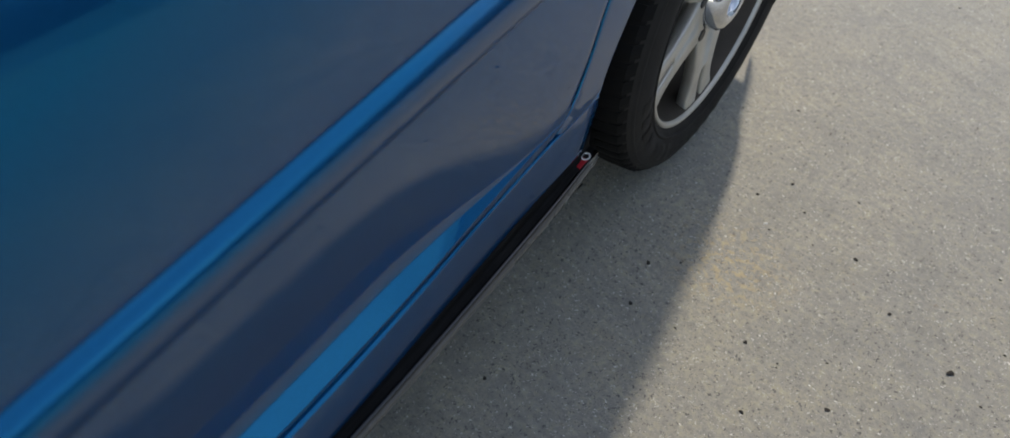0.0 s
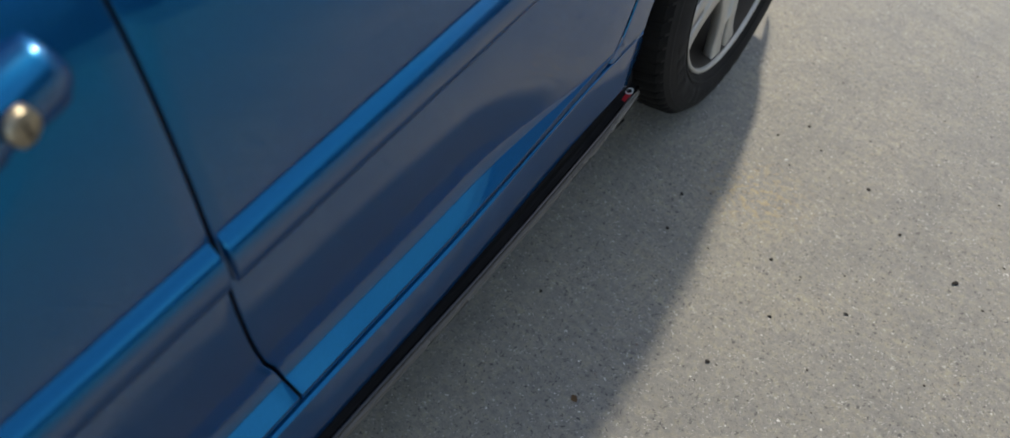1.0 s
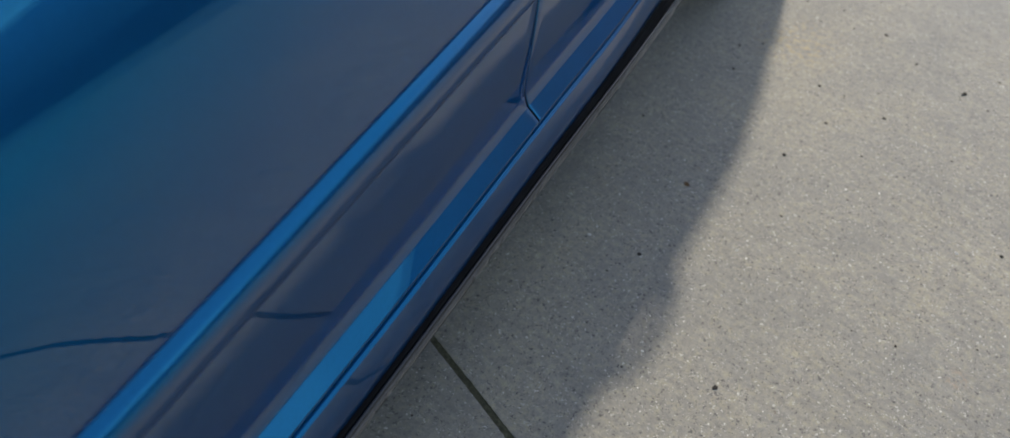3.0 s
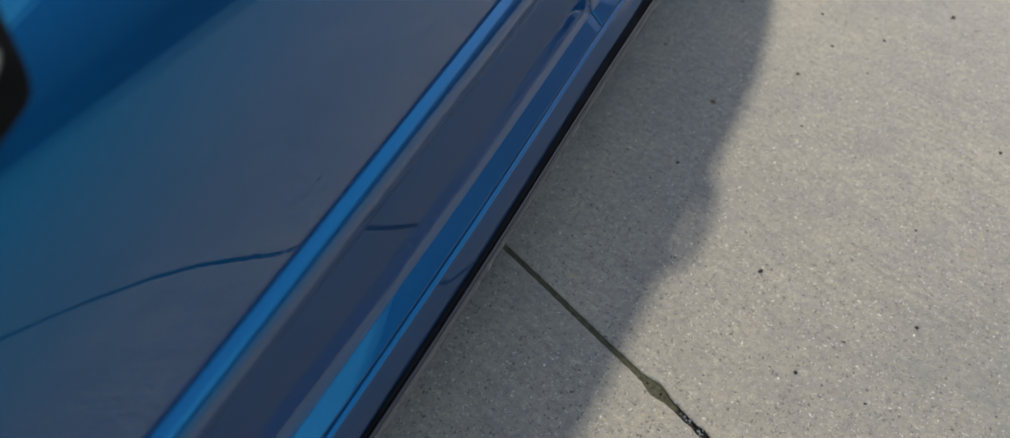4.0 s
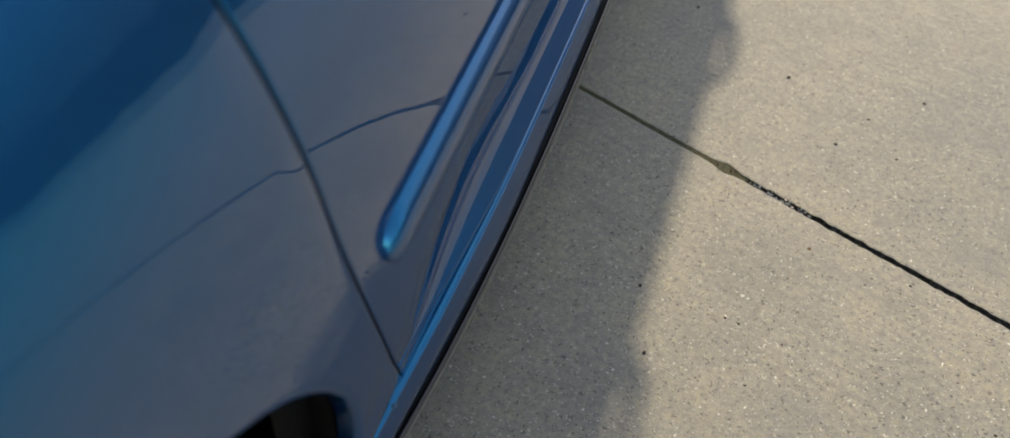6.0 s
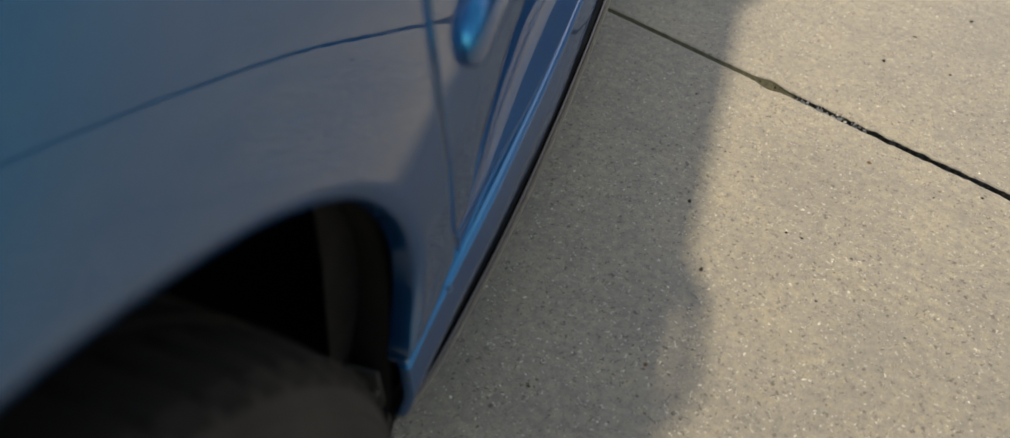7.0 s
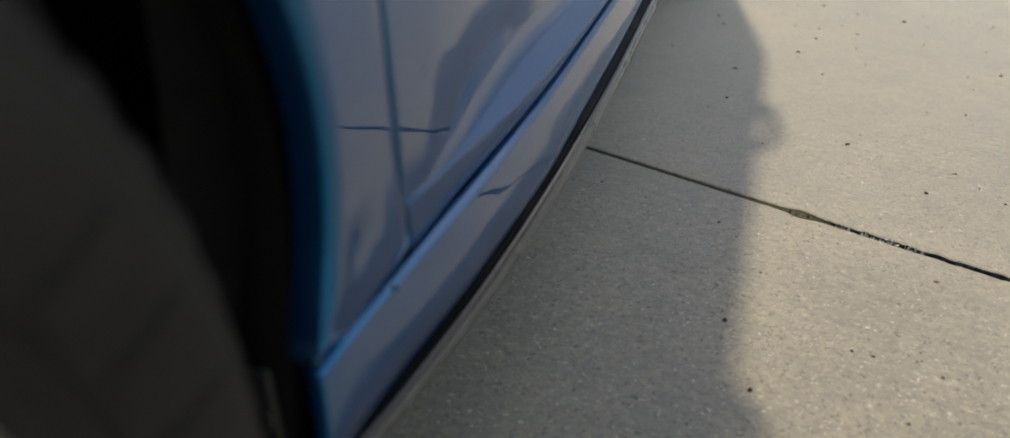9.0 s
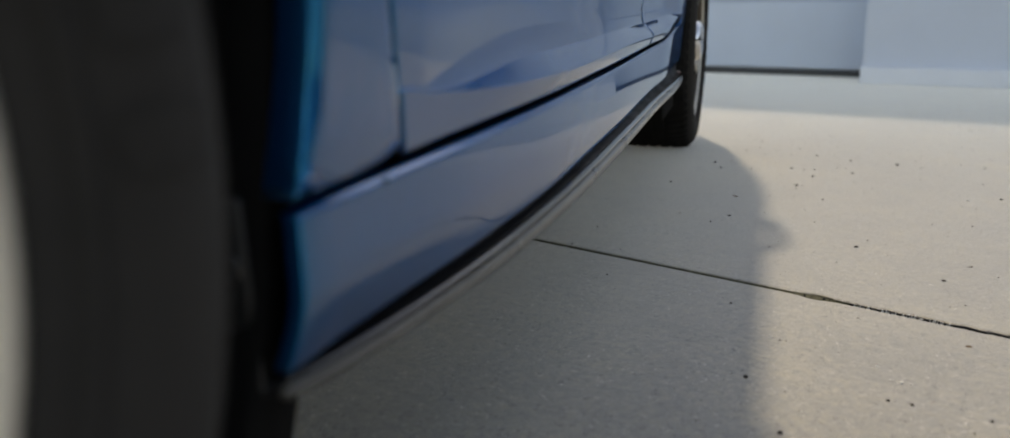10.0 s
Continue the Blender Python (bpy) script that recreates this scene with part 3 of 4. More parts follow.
def wing_mirror(parent, mirror):
    """Door mirror: black housing with a pale lens let into its outer side, on a short foot."""
    def place(p):
        return Vector((2 * MID - p[0] if mirror else p[0], p[1], p[2]))
    rows = []
    for i in range(15):
        t = i / 14
        x = -0.115 + 0.128 * t
        k = 1.0 if t < 0.75 else math.sqrt(max(0.02, 1 - ((t - 0.75) / 0.27) ** 2))
        fy, ry = 0.086, 0.198
        lo, hi = 0.7550 + 0.006 * (1 - t), 0.925 + 0.015 * (1 - t)
        cy, cz = (fy + ry) / 2, (lo + hi) / 2
        row = []
        for j in range(28):
            a = 2 * math.pi * j / 28
            c, s_ = math.cos(a), math.sin(a)
            py = math.copysign(abs(c) ** 0.20, c) * (ry - fy) / 2 * (0.93 + 0.07 * k)
            pz = math.copysign(abs(s_) ** 0.20, s_) * (hi - lo) / 2 * (0.93 + 0.07 * k)
            row.append(place((x, cy + py - (0.013 if c < 0 else 0.0) * pz / 0.09, cz + pz + 0.13 * py * (1 - pz / ((hi - lo) / 2)))))
        rows.append(row)
    bm = grid_mesh(rows, closed=True)
    bm.verts.ensure_lookup_table()
    bm.faces.new([bm.verts[k] for k in range(28)])
    bm.faces.new([bm.verts[len(bm.verts) - 28 + k] for k in range(28)])
    bmesh.ops.recalc_face_normals(bm, faces=bm.faces)
    m = part("wing_mirror", bm, MATT_BLACK, parent, "black door mirror housing")
    bm = bmesh.new()
    rows = []
    for i in range(17):
        t = i / 16
        yy = 0.116 + 0.080 * t
        w = 0.0165 * math.sqrt(max(0.02, 1 - (2 * t - 1) ** 4)) * (1.0 - 0.15 * t)
        row = []
        for j in range(9):
            q = -1 + 2 * j / 8
            row.append(place((0.0115 + 0.006 * (1 - q * q) * (1 - (2 * t - 1) ** 4) - 0.010 * max(0, q) ** 2 - 0.002, yy, 0.7655 + 0.33 * (yy - 0.116) + 0.012 + w * q)))
        rows.append(row)
    bm = grid_mesh(rows)
    bmesh.ops.solidify(bm, geom=bm.faces[:], thickness=0.012)
    bmesh.ops.recalc_face_normals(bm, faces=bm.faces)
    part("indicator_lens", bm, LENS, m, "pale clear indicator lens")
    rows = [[place((-0.095 + 0.095 * u, 0.1995, 0.765 + 0.145 * v)) for u in (0, 1)] for v in (0, 1)]
    bm = grid_mesh(rows)
    bmesh.ops.solidify(bm, geom=bm.faces[:], thickness=0.003)
    part("mirror_glass", bm, CHROME, m, "mirror glass", smooth=False)
    return m


def make_side(mirror):
    panel("front_fender", fender_rows(), car, mirror=mirror, label="glossy blue front wing", lip=0.017, rim=3.0, x_of=fender_x)
    d = panel("front_door", door_rows(GAP_A, GAP_B, 84), car, mirror=mirror, label="glossy blue front door, closed", seal=True)
    moulding("rub_strip", -0.034, 0.9490, d, mirror, 0.026, 0.0)
    door_handle(*HANDLES[0], d, mirror, True)
    wing_mirror(d, mirror)
    d = panel("rear_door", door_rows(GAP_B, GAP_C, 56), car, mirror=mirror, label="glossy blue rear door, closed", seal=True)
    moulding("rub_strip", 0.9570, 1.640, d, mirror, 0.0, 0.02)
    door_handle(*HANDLES[1], d, mirror, False)
    panel("rear_quarter", quarter_rows(), car, mirror=mirror, label="glossy blue rear wing", lip=0.024, rim=3.0)
    sill = panel("sill", sill_rows(), car, mirror=mirror, x_of=sill_x, label="blue painted sill panel", lip=0.008)
    z = 0.2552 + RAKE * -0.030
    bm = box_mesh((0.005, 0.0040, 0.0022), (2 * MID - sill_x(-0.030, z) if mirror else sill_x(-0.030, z), -0.030, z + 0.0004), 0.0007)
    part("seam_dab", bm, SEALER, sill, "dab of sealer on the sill's edge")
    # black sheet behind the door gaps, put there for their shade
    rows = []
    for z in np.linspace(0.20, 0.90, 8):
        rows.append([((2 * MID - (side_x(y, z + RAKE * y) - 0.045)) if mirror else side_x(y, z + RAKE * y) - 0.045, y, z + RAKE * y) for y in np.linspace(-0.14, 1.62, 20)])
    bm = grid_mesh(rows)
    bmesh.ops.solidify(bm, geom=bm.faces[:], thickness=0.01)
    part("gap_backing", bm, SHADOW_GAP, car, "black sheet behind the door gaps, standing in for their shade")
    # splitter: a gloss black blade along the foot of the sill
    def outer(y):
        return curve_at([(-0.117, -0.019), (-0.10, -0.0125), (-0.046, -0.001), (0.017, 0.0055), (0.094, 0.0108), (0.2, 0.0148), (0.5, 0.0205), (1.2, 0.0195), (1.55, 0.010), (1.674, 0.001)], y)
    def top(y):
        return curve_at([(-0.117, 0.1785), (-0.05, 0.1803), (0.03, 0.1812), (0.1, 0.1828), (0.2, 0.187), (0.3, 0.192), (0.6, 0.205), (1.0, 0.216), (1.3, 0.221), (1.674, 0.224)], y)
    def drop(y):
        return curve_at([(-0.117, 0.0088), (-0.05, 0.0097), (0.03, 0.0116), (0.16, 0.0158), (0.4, 0.0195), (1.0, 0.0214)], y)
    def blade(section, start):
        rows = []
        for y in list(np.linspace(start, 0.08, 18)) + list(np.linspace(0.11, 1.674, 50)):
            x, z = outer(y) + 0.005 * swell(y), top(y)
            rows.append([(2 * MID - q[0] if mirror else q[0], y, q[1]) for q in section(x, z, 0.1905 + RAKE * y, drop(y))])
        bm = grid_mesh(rows, closed=True)
        bm.verts.ensure_lookup_table()
        m = len(rows[0])
        bm.faces.new([bm.verts[k] for k in range(m)])
        bm.faces.new([bm.verts[len(bm.verts) - m + k] for k in range(m)])
        bmesh.ops.recalc_face_normals(bm, faces=bm.faces)
        return bm
    bm = blade(lambda x, z, up, h: ((-0.075, up), (x - 0.016, up), (x - 0.0155, z + 0.006), (x - 0.014, z + 0.002), (x - 0.010, z + 0.0008), (x - 0.0045, z + 0.0003), (x - 0.0045, z - h * 0.9), (-0.075, z - 0.014)), -0.116)
    sp = part("side_splitter", bm, MATT_BLACK, car, "black side skirt blade with a badge")
    for p in sp.data.polygons:
        p.use_smooth = len(p.vertices) == 4
    bm = blade(lambda x, z, up, h: ((x - 0.0056, z - 0.25 * h), (x - 0.0056, z + 0.0010), (x - 0.003, z + 0.0014), (x - 0.0010, z + 0.0006), (x + 0.0003, z - 0.0010), (x + 0.0001, z - 0.18 * h), (x - 0.0015, z - 0.26 * h)), -0.103)
    part("blade_bead", bm, GLOSS_BLACK, sp, "glossy black rounded bead")
    # outer lip of the blade
    bm = blade(lambda x, z, up, h: ((x - 0.012, z - 0.33 * h), (x - 0.002, z - 0.31 * h), (x + 0.0006, z - 0.36 * h), (x + 0.0012, z - 0.56 * h), (x + 0.0006, z - 0.89 * h), (x - 0.0012, z - 0.98 * h), (x - 0.012, z - h)), -0.103)
    part("splitter_lip", bm, SPLITTER_EDGE, sp, "scuffed outer edge of the blade, greyed for the ground it reflects")
    # plastic flap that closes the arch in front of the sill, held by a clip
    def flip(x):
        return 2 * MID - x if mirror else x
    bm = box_mesh((0.052, 0.004, 0.085), (flip(-0.046), -0.116, 0.219), 0.0015, turn=(6, 0, 0))
    flap = part("arch_flap", bm, BLACK_PLASTIC, car, "black plastic flap behind the front wheel")
    bm = ring_skin([(0.0, 0.002), (0.005, 0.0022), (0.0062, 0.0010), (0.0078, 0.0014), (0.0085, -0.001)], 20, (0, 0, 0))
    for v in bm.verts:
        v.co = Vector((flip(-0.030) + v.co.y, -0.1195 - v.co.x, 0.232 + v.co.z))
    bmesh.ops.recalc_face_normals(bm, faces=bm.faces)
    part("push_clip", bm, GLOSS_BLACK, flap, "round black push clip")
    if not mirror:
        # badge of plain shapes
        bm = box_mesh((0.016, 0.020, 0.0008), (-0.009, 1.642, 0.2246), 0.0003, turn=(0.9, 0, 0))
        part("badge_patch", bm, RED, sp, "small red badge patch")
        bm = ring_skin([(0.0070, 0.0), (0.0070, 0.0006), (0.0050, 0.0006), (0.0050, 0.0)], 20, (0, 0, 0))
        for v in bm.verts:
            v.co = Vector((-0.007 + v.co.y * 0.8, 1.655 + v.co.z * 1.1, 0.2252 + v.co.x))
        part("badge_ring", bm, WHITE, sp, "small white badge ring")


make_side(False)
make_side(True)


# ---- car: wheels ----
def make_wheel():
    """A wheel with its outer face towards +x, axle at the origin."""
    R = 0.2925
    rim_r = 0.210
    w = new("wheel")
    prof = [(rim_r - 0.004, -0.006), (rim_r + 0.004, 0.0), (rim_r + 0.012, 0.005), (rim_r + 0.024, 0.010), (rim_r + 0.036, 0.013), (rim_r + 0.048, 0.012), (rim_r + 0.058, 0.009), (rim_r + 0.064, 0.006),
            (R - 0.017, 0.004), (R - 0.012, 0.001), (R - 0.007, -0.005), (R - 0.003, -0.014), (R - 0.001, -0.026), (R - 0.001, -0.160), (R - 0.004, -0.176), (R - 0.014, -0.190), (rim_r + 0.05, -0.200), (rim_r, -0.190)]
    bm = ring_skin(prof, 120, (0, 0, 0))
    bmesh.ops.recalc_face_normals(bm, faces=bm.faces)
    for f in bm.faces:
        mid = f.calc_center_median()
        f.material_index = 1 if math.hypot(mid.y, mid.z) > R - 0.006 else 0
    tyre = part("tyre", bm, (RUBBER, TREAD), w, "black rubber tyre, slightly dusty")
    # tread: shoulder blocks and three ribs, set proud
    bm = bmesh.new()
    n = 70
    for i in range(n):
        a0, a1 = 2 * math.pi * i / n, 2 * math.pi * (i + 0.80) / n
        for xs, rs, skew in (((-0.0005, -0.010, -0.048), (R - 0.0095, R - 0.0012, R + 0.0022), 0.02), ((-0.150, -0.176, -0.186), (R + 0.0022, R - 0.0005, R - 0.009), -0.02)):
            rows = []
            for k in range(4):
                a = a0 + (a1 - a0) * k / 3
                edge = 0.0 if k in (1, 2) else 0.0012
                rows.append([(x, (r - edge) * math.cos(a + skew * j), (r - edge) * math.sin(a + skew * j)) for j, (x, r) in enumerate(zip(xs, rs))])
            grid_mesh(rows, bm=bm)
            low = [[(x, (r - 0.006) * math.cos(a0 + skew * j), (r - 0.006) * math.sin(a0 + skew * j)) for j, (x, r) in enumerate(zip(xs, rs))], rows[0]]
            grid_mesh(low, bm=bm)
            low = [rows[-1], [(x, (r - 0.006) * math.cos(a1 + skew * j), (r - 0.006) * math.sin(a1 + skew * j)) for j, (x, r) in enumerate(zip(xs, rs))]]
            grid_mesh(low, bm=bm)
    for x0, x1 in ((-0.060, -0.080), (-0.092, -0.109), (-0.121, -0.141)):
        ring_skin([(R - 0.004, x0), (R + 0.0022, x0 - 0.001), (R + 0.0022, x1 + 0.001), (R - 0.004, x1)], 96, (0, 0, 0), bm=bm)
    bmesh.ops.recalc_face_normals(bm, faces=bm.faces)
    tagged(part("tread", bm, TREAD, tyre, "tread of small rubber blocks, coloured dark for the arch's shade", smooth=False), kind="stuff")
    # sidewall: two fine ribs and bars where lettering stands
    bm = bmesh.new()
    for r, x in ((rim_r + 0.016, 0.0075), (R - 0.0185, 0.0045)):
        ring_skin([(r - 0.003, x - 0.001), (r - 0.001, x + 0.0022), (r + 0.001, x + 0.0022), (r + 0.003, x - 0.001)], 96, (0, 0, 0), bm=bm)
    part("sidewall_rib", bm, RUBBER, tyre)
    bulge = [(0.012, 0.005), (0.024, 0.010), (0.036, 0.013), (0.048, 0.012), (0.058, 0.009)]
    for start in (-172, -136, -100, -28, 70):
        for k in range(4):
            a0 = radians(start + k * 7.6)
            bm = bmesh.new()
            rows = [[(curve_at(bulge, rr) + 0.0011, (rim_r + rr) * math.cos(a0 + q), (rim_r + rr) * math.sin(a0 + q)) for q in (-0.034, -0.012, 0.012, 0.034)] for rr in (0.024, 0.031, 0.038, 0.045, 0.051)]
            grid_mesh(rows, bm=bm)
            part("sidewall_bar", bm, RUBBER_PALE, tyre, "pale raised bar on the sidewall", smooth=False)
    # rim: lip, barrel
    bm = ring_skin([(rim_r - 0.0060, -0.0045), (rim_r - 0.0056, -0.003), (rim_r - 0.0050, -0.0005), (rim_r - 0.0035, 0.0016), (rim_r - 0.0005, 0.0025), (rim_r + 0.003, 0.0005), (rim_r + 0.003, -0.008)], 96, (0, 0, 0))
    bmesh.ops.recalc_face_normals(bm, faces=bm.faces)
    rim = part("rim", bm, ALLOY, w, "satin silver five-spoke alloy rim")
    bm = ring_skin([(rim_r - 0.0060, -0.0042), (rim_r - 0.012, -0.050), (rim_r - 0.030, -0.090), (rim_r - 0.034, -0.175), (rim_r - 0.006, -0.188)], 72, (0, 0, 0))
    bmesh.ops.recalc_face_normals(bm, faces=bm.faces)
    part("barrel", bm, ALLOY_DARK, rim, "dusty dark inner barrel")
    # spokes: broad blades that fork round a slot at the rim
    for i in range(5):
        base = radians(128 + 72 * i)
        bm = bmesh.new()
        half_w = [(0.050, 0.048), (0.070, 0.0450), (0.095, 0.0385), (0.125, 0.0345), (0.150, 0.0335), (0.176, 0.038), (0.196, 0.045)]
        slot_w = [(0.138, 0.0), (0.141, 0.0050), (0.148, 0.0070), (0.17, 0.0078), (0.196, 0.0082)]
        face_x = [(0.04, -0.014), (0.08, -0.011), (0.14, -0.009), (0.175, -0.008), (0.199, -0.006)]
        rs = [0.046, 0.055, 0.065, 0.08, 0.095, 0.11, 0.122, 0.132, 0.138, 0.1395, 0.141, 0.144, 0.148, 0.156, 0.166, 0.178, 0.192, 0.2035]
        def blade(lo, hi):
            secs = []
            for r in rs:
                a, b = lo(r), hi(r)
                if a is None:
                    continue
                fx = curve_at(face_x, r)
                m = (a + b) / 2
                e = min(0.003, abs(b - a) * 0.2) * (1 if b > a else -1)
                ea = e if abs(a) > 1e-6 else 0.0
                secs.append([(fx - 0.020, r, a + ea * 1.2), (fx - 0.004, r, a), (fx - (0.0015 if ea else 0.0), r, a + ea * 0.3), (fx, r, a + ea * 0.8), (fx, r, m), (fx, r, b - e * 0.8), (fx - 0.0015, r, b - e * 0.3), (fx - 0.004, r, b), (fx - 0.020, r, b - e * 1.2)])
            grid_mesh(secs, closed=True, bm=bm)
        for sgn in (-1, 1):
            blade(lambda r: sgn * curve_at(slot_w, r), lambda r: sgn * curve_at(half_w, r))
        rot = Matrix.Rotation(base - math.pi / 2, 4, "X")
        for v in bm.verts:
            y_, z_ = v.co.z, v.co.y
            v.co = rot @ Vector((v.co.x, y_, z_))
        bmesh.ops.recalc_face_normals(bm, faces=bm.faces)
        part("spoke", bm, ALLOY, rim)
    bm = ring_skin([(0.0, -0.012), (0.070, -0.012), (0.078, -0.015), (0.080, -0.030), (0.080, -0.060)], 48, (0, 0, 0))
    bmesh.ops.recalc_face_normals(bm, faces=bm.faces)
    hub = part("hub", bm, ALLOY, rim)
    bm = ring_skin([(0.024, -0.030), (0.024, 0.008), (0.028, 0.014), (0.036, 0.0155), (0.046, 0.012), (0.053, 0.004), (0.056, -0.014)], 40, (0, 0, 0))
    bmesh.ops.recalc_face_normals(bm, faces=bm.faces)
    part("centre_ring", bm, CHROME, rim, "polished metal centre ring, cap missing")
    bm = ring_skin([(0.0, -0.010), (0.0235, -0.010), (0.0235, -0.014)], 24, (0, 0, 0))
    part("hub_bore", bm, SHADOW_GAP, rim, "black disc, the shade inside the open hub bore")
    for i in range(5):
        a = radians(92 + 72 * i)
        bm = ring_skin([(0.0, -0.010), (0.0095, -0.010), (0.011, -0.0125), (0.011, -0.022)], 6, (0, 0.066 * math.cos(a), 0.066 * math.sin(a)))
        bmesh.ops.recalc_face_normals(bm, faces=bm.faces)
        part("wheel_bolt", bm, BLACK_PLASTIC, rim, "dark wheel bolt", smooth=False)
    # brake behind the spokes
    bm = ring_skin([(0.06, -0.085), (0.128, -0.085), (0.130, -0.088), (0.130, -0.104), (0.06, -0.104)], 48, (0, 0, 0))
    bmesh.ops.recalc_face_normals(bm, faces=bm.faces)
    part("brake_disc", bm, ALLOY_DARK, w, "brown-grey brake disc")
    bm = ring_skin([(0.0, -0.112), (0.17, -0.112), (0.175, -0.120), (0.0, -0.122)], 40, (0, 0, 0))
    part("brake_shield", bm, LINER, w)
    return w


wheel = make_wheel()
wheel.parent = car
tagged(wheel, "silver five-spoke alloy wheel with a dusty black tyre")
wheel.matrix_basis = pose(0.010, REAR_WHEEL, AXLE)
for y, turn, x in ((FRONT_WHEEL, 0, 0.0), (REAR_WHEEL, 180, 0.010), (FRONT_WHEEL, 180, 0.0)):
    worn = 0.984 if y < 0 else 1.0        # the front tyres are worn and sit lower
    copy_thing(wheel, pose(2 * MID - x if turn else x, y, AXLE * worn, 0, 0, turn - (4.6 if y < 0 else 0)) @ pose(0, 0, 0, 31 if y < 0 else 0, 0, 0) @ Matrix.Scale(worn, 4))

for y in (FRONT_WHEEL, REAR_WHEEL):
    for mirror in (False, True):
        rows = []
        for k in range(61):
            a = radians(-25 + 230 * k / 60)
            edge = arch(y, 0.359, min(max(a, radians(-5)), radians(185)))
            r = math.dist(edge, (y, AXLE))
            rows.append([(x, y + q * math.cos(a), AXLE + q * math.sin(a)) for q, x in ((r + 0.07, -0.036), (r - 0.003, -0.018), (r + 0.004, -0.06), (r + 0.004, -0.36), (0.12, -0.38))])
        bm = grid_mesh(rows)
        if mirror:
            for v in bm.verts:
                v.co.x = 2 * MID - v.co.x
        bmesh.ops.recalc_face_normals(bm, faces=bm.faces)
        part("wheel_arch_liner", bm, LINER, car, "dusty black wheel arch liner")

# ---- car: middle shell, glass and ends ----
def cross(name, stations, mat, label="", smooth=True):
    """A skin across the car: stations of (y, z at the edge, x at the edge, crown)."""
    rows = []
    for y, z, x, crown in stations:
        row = []
        for k in range(25):
            q = -1 + 2 * k / 24
            row.append((MID + (x - MID) * q, y, z + crown * (1 - q * q)))
        rows.append(row)
    bm = grid_mesh(rows)
    bmesh.ops.recalc_face_normals(bm, faces=bm.faces)
    bmesh.ops.solidify(bm, geom=bm.faces[:], thickness=0.012)
    return part(name, bm, mat, car, label, smooth)


cross("bonnet", [(-1.22, 0.62, -0.22, 0.02), (-1.15, 0.70, -0.15, 0.05), (-0.98, 0.76, -0.10, 0.08), (-0.6, 0.855, -0.105, 0.075), (-0.2, 0.915, -0.096, 0.07), (0.0, 0.935, -0.094, 0.07)], PAINT, "glossy blue bonnet")
cross("windscreen", [(-0.02, 0.945, -0.075, 0.06), (0.30, 1.19, -0.19, 0.05), (0.56, 1.385, -0.27, 0.04)], GLASS, "tinted windscreen")
cross("roof", [(0.54, 1.385, -0.265, 0.045), (0.8, 1.415, -0.255, 0.05), (1.4, 1.420, -0.255, 0.05), (2.0, 1.390, -0.27, 0.045), (2.30, 1.345, -0.29, 0.04)], PAINT, "glossy blue roof")
cross("rear_window", [(2.29, 1.34, -0.295, 0.035), (2.56, 1.0, -0.20, 0.02)], GLASS, "tinted rear window")
cross("tailgate", [(2.55, 1.0, -0.20, 0.02), (2.62, 0.90, -0.19, 0.02), (2.63, 0.60, -0.20, 0.01)], PAINT, "glossy blue tailgate")
for mirror in (False, True):
    bm = grid_mesh([[((2 * MID - x) if mirror else x, y, z) for y, z, x in row] for row in (
        [(-0.02, waist(0) - 0.012, -0.088), (0.6, waist(0.6) - 0.01, -0.088), (1.2, waist(1.2) - 0.01, -0.088), (1.9, waist(1.9) - 0.01, -0.088), (2.54, waist(2.5) - 0.02, -0.19)],
        [(0.54, 1.385, -0.266), (0.9, 1.412, -0.258), (1.4, 1.418, -0.256), (2.0, 1.388, -0.272), (2.30, 1.343, -0.292)])])
    bmesh.ops.subdivide_edges(bm, edges=bm.edges[:], cuts=3, use_grid_fill=True)
    bmesh.ops.solidify(bm, geom=bm.faces[:], thickness=0.006)
    part("side_glass", bm, GLASS, car, "tinted side windows")
    # the wide third one is unseen, added to block sun through the rear glass
    for y, y1, wide in ((0.965, 0.985, 0.085), (1.86, 1.90, 0.085), (2.27, 2.19, 0.24)):
        a = Vector((-0.084, y, waist(y) - 0.01))
        b = Vector((-0.252, y1, 1.41))
        bm = box_mesh((0.012, wide, (b - a).length), (a + b) / 2, 0.003, turn=(0, math.degrees(math.atan2(b.x - a.x, b.z - a.z)), 0))
        if mirror:
            for v in bm.verts:
                v.co.x = 2 * MID - v.co.x
            bmesh.ops.reverse_faces(bm, faces=bm.faces)
        part("window_pillar", bm, BLACK_PLASTIC, car, "black window pillar")


def bumper(name, y_in, y_out, z0, z1, label):
    rows = []
    for i in range(9):
        z = z0 + (z1 - z0) * i / 8
        bulge = math.sin(math.pi * (0.15 + 0.75 * i / 8)) ** 0.5
        row = []
        for k in range(33):
            q = -1 + 2 * k / 32
            edge = abs(q) ** 5
            row.append((MID + (WIDTH / 2 - 0.035) * math.copysign(min(1.0, abs(q) ** 0.75), q), y_in + (y_out - y_in) * bulge * (1 - edge), z))
        rows.append(row)
    bm = grid_mesh(rows)
    bmesh.ops.recalc_face_normals(bm, faces=bm.faces)
    bmesh.ops.solidify(bm, geom=bm.faces[:], thickness=0.02)
    return part(name, bm, PAINT, car, label)


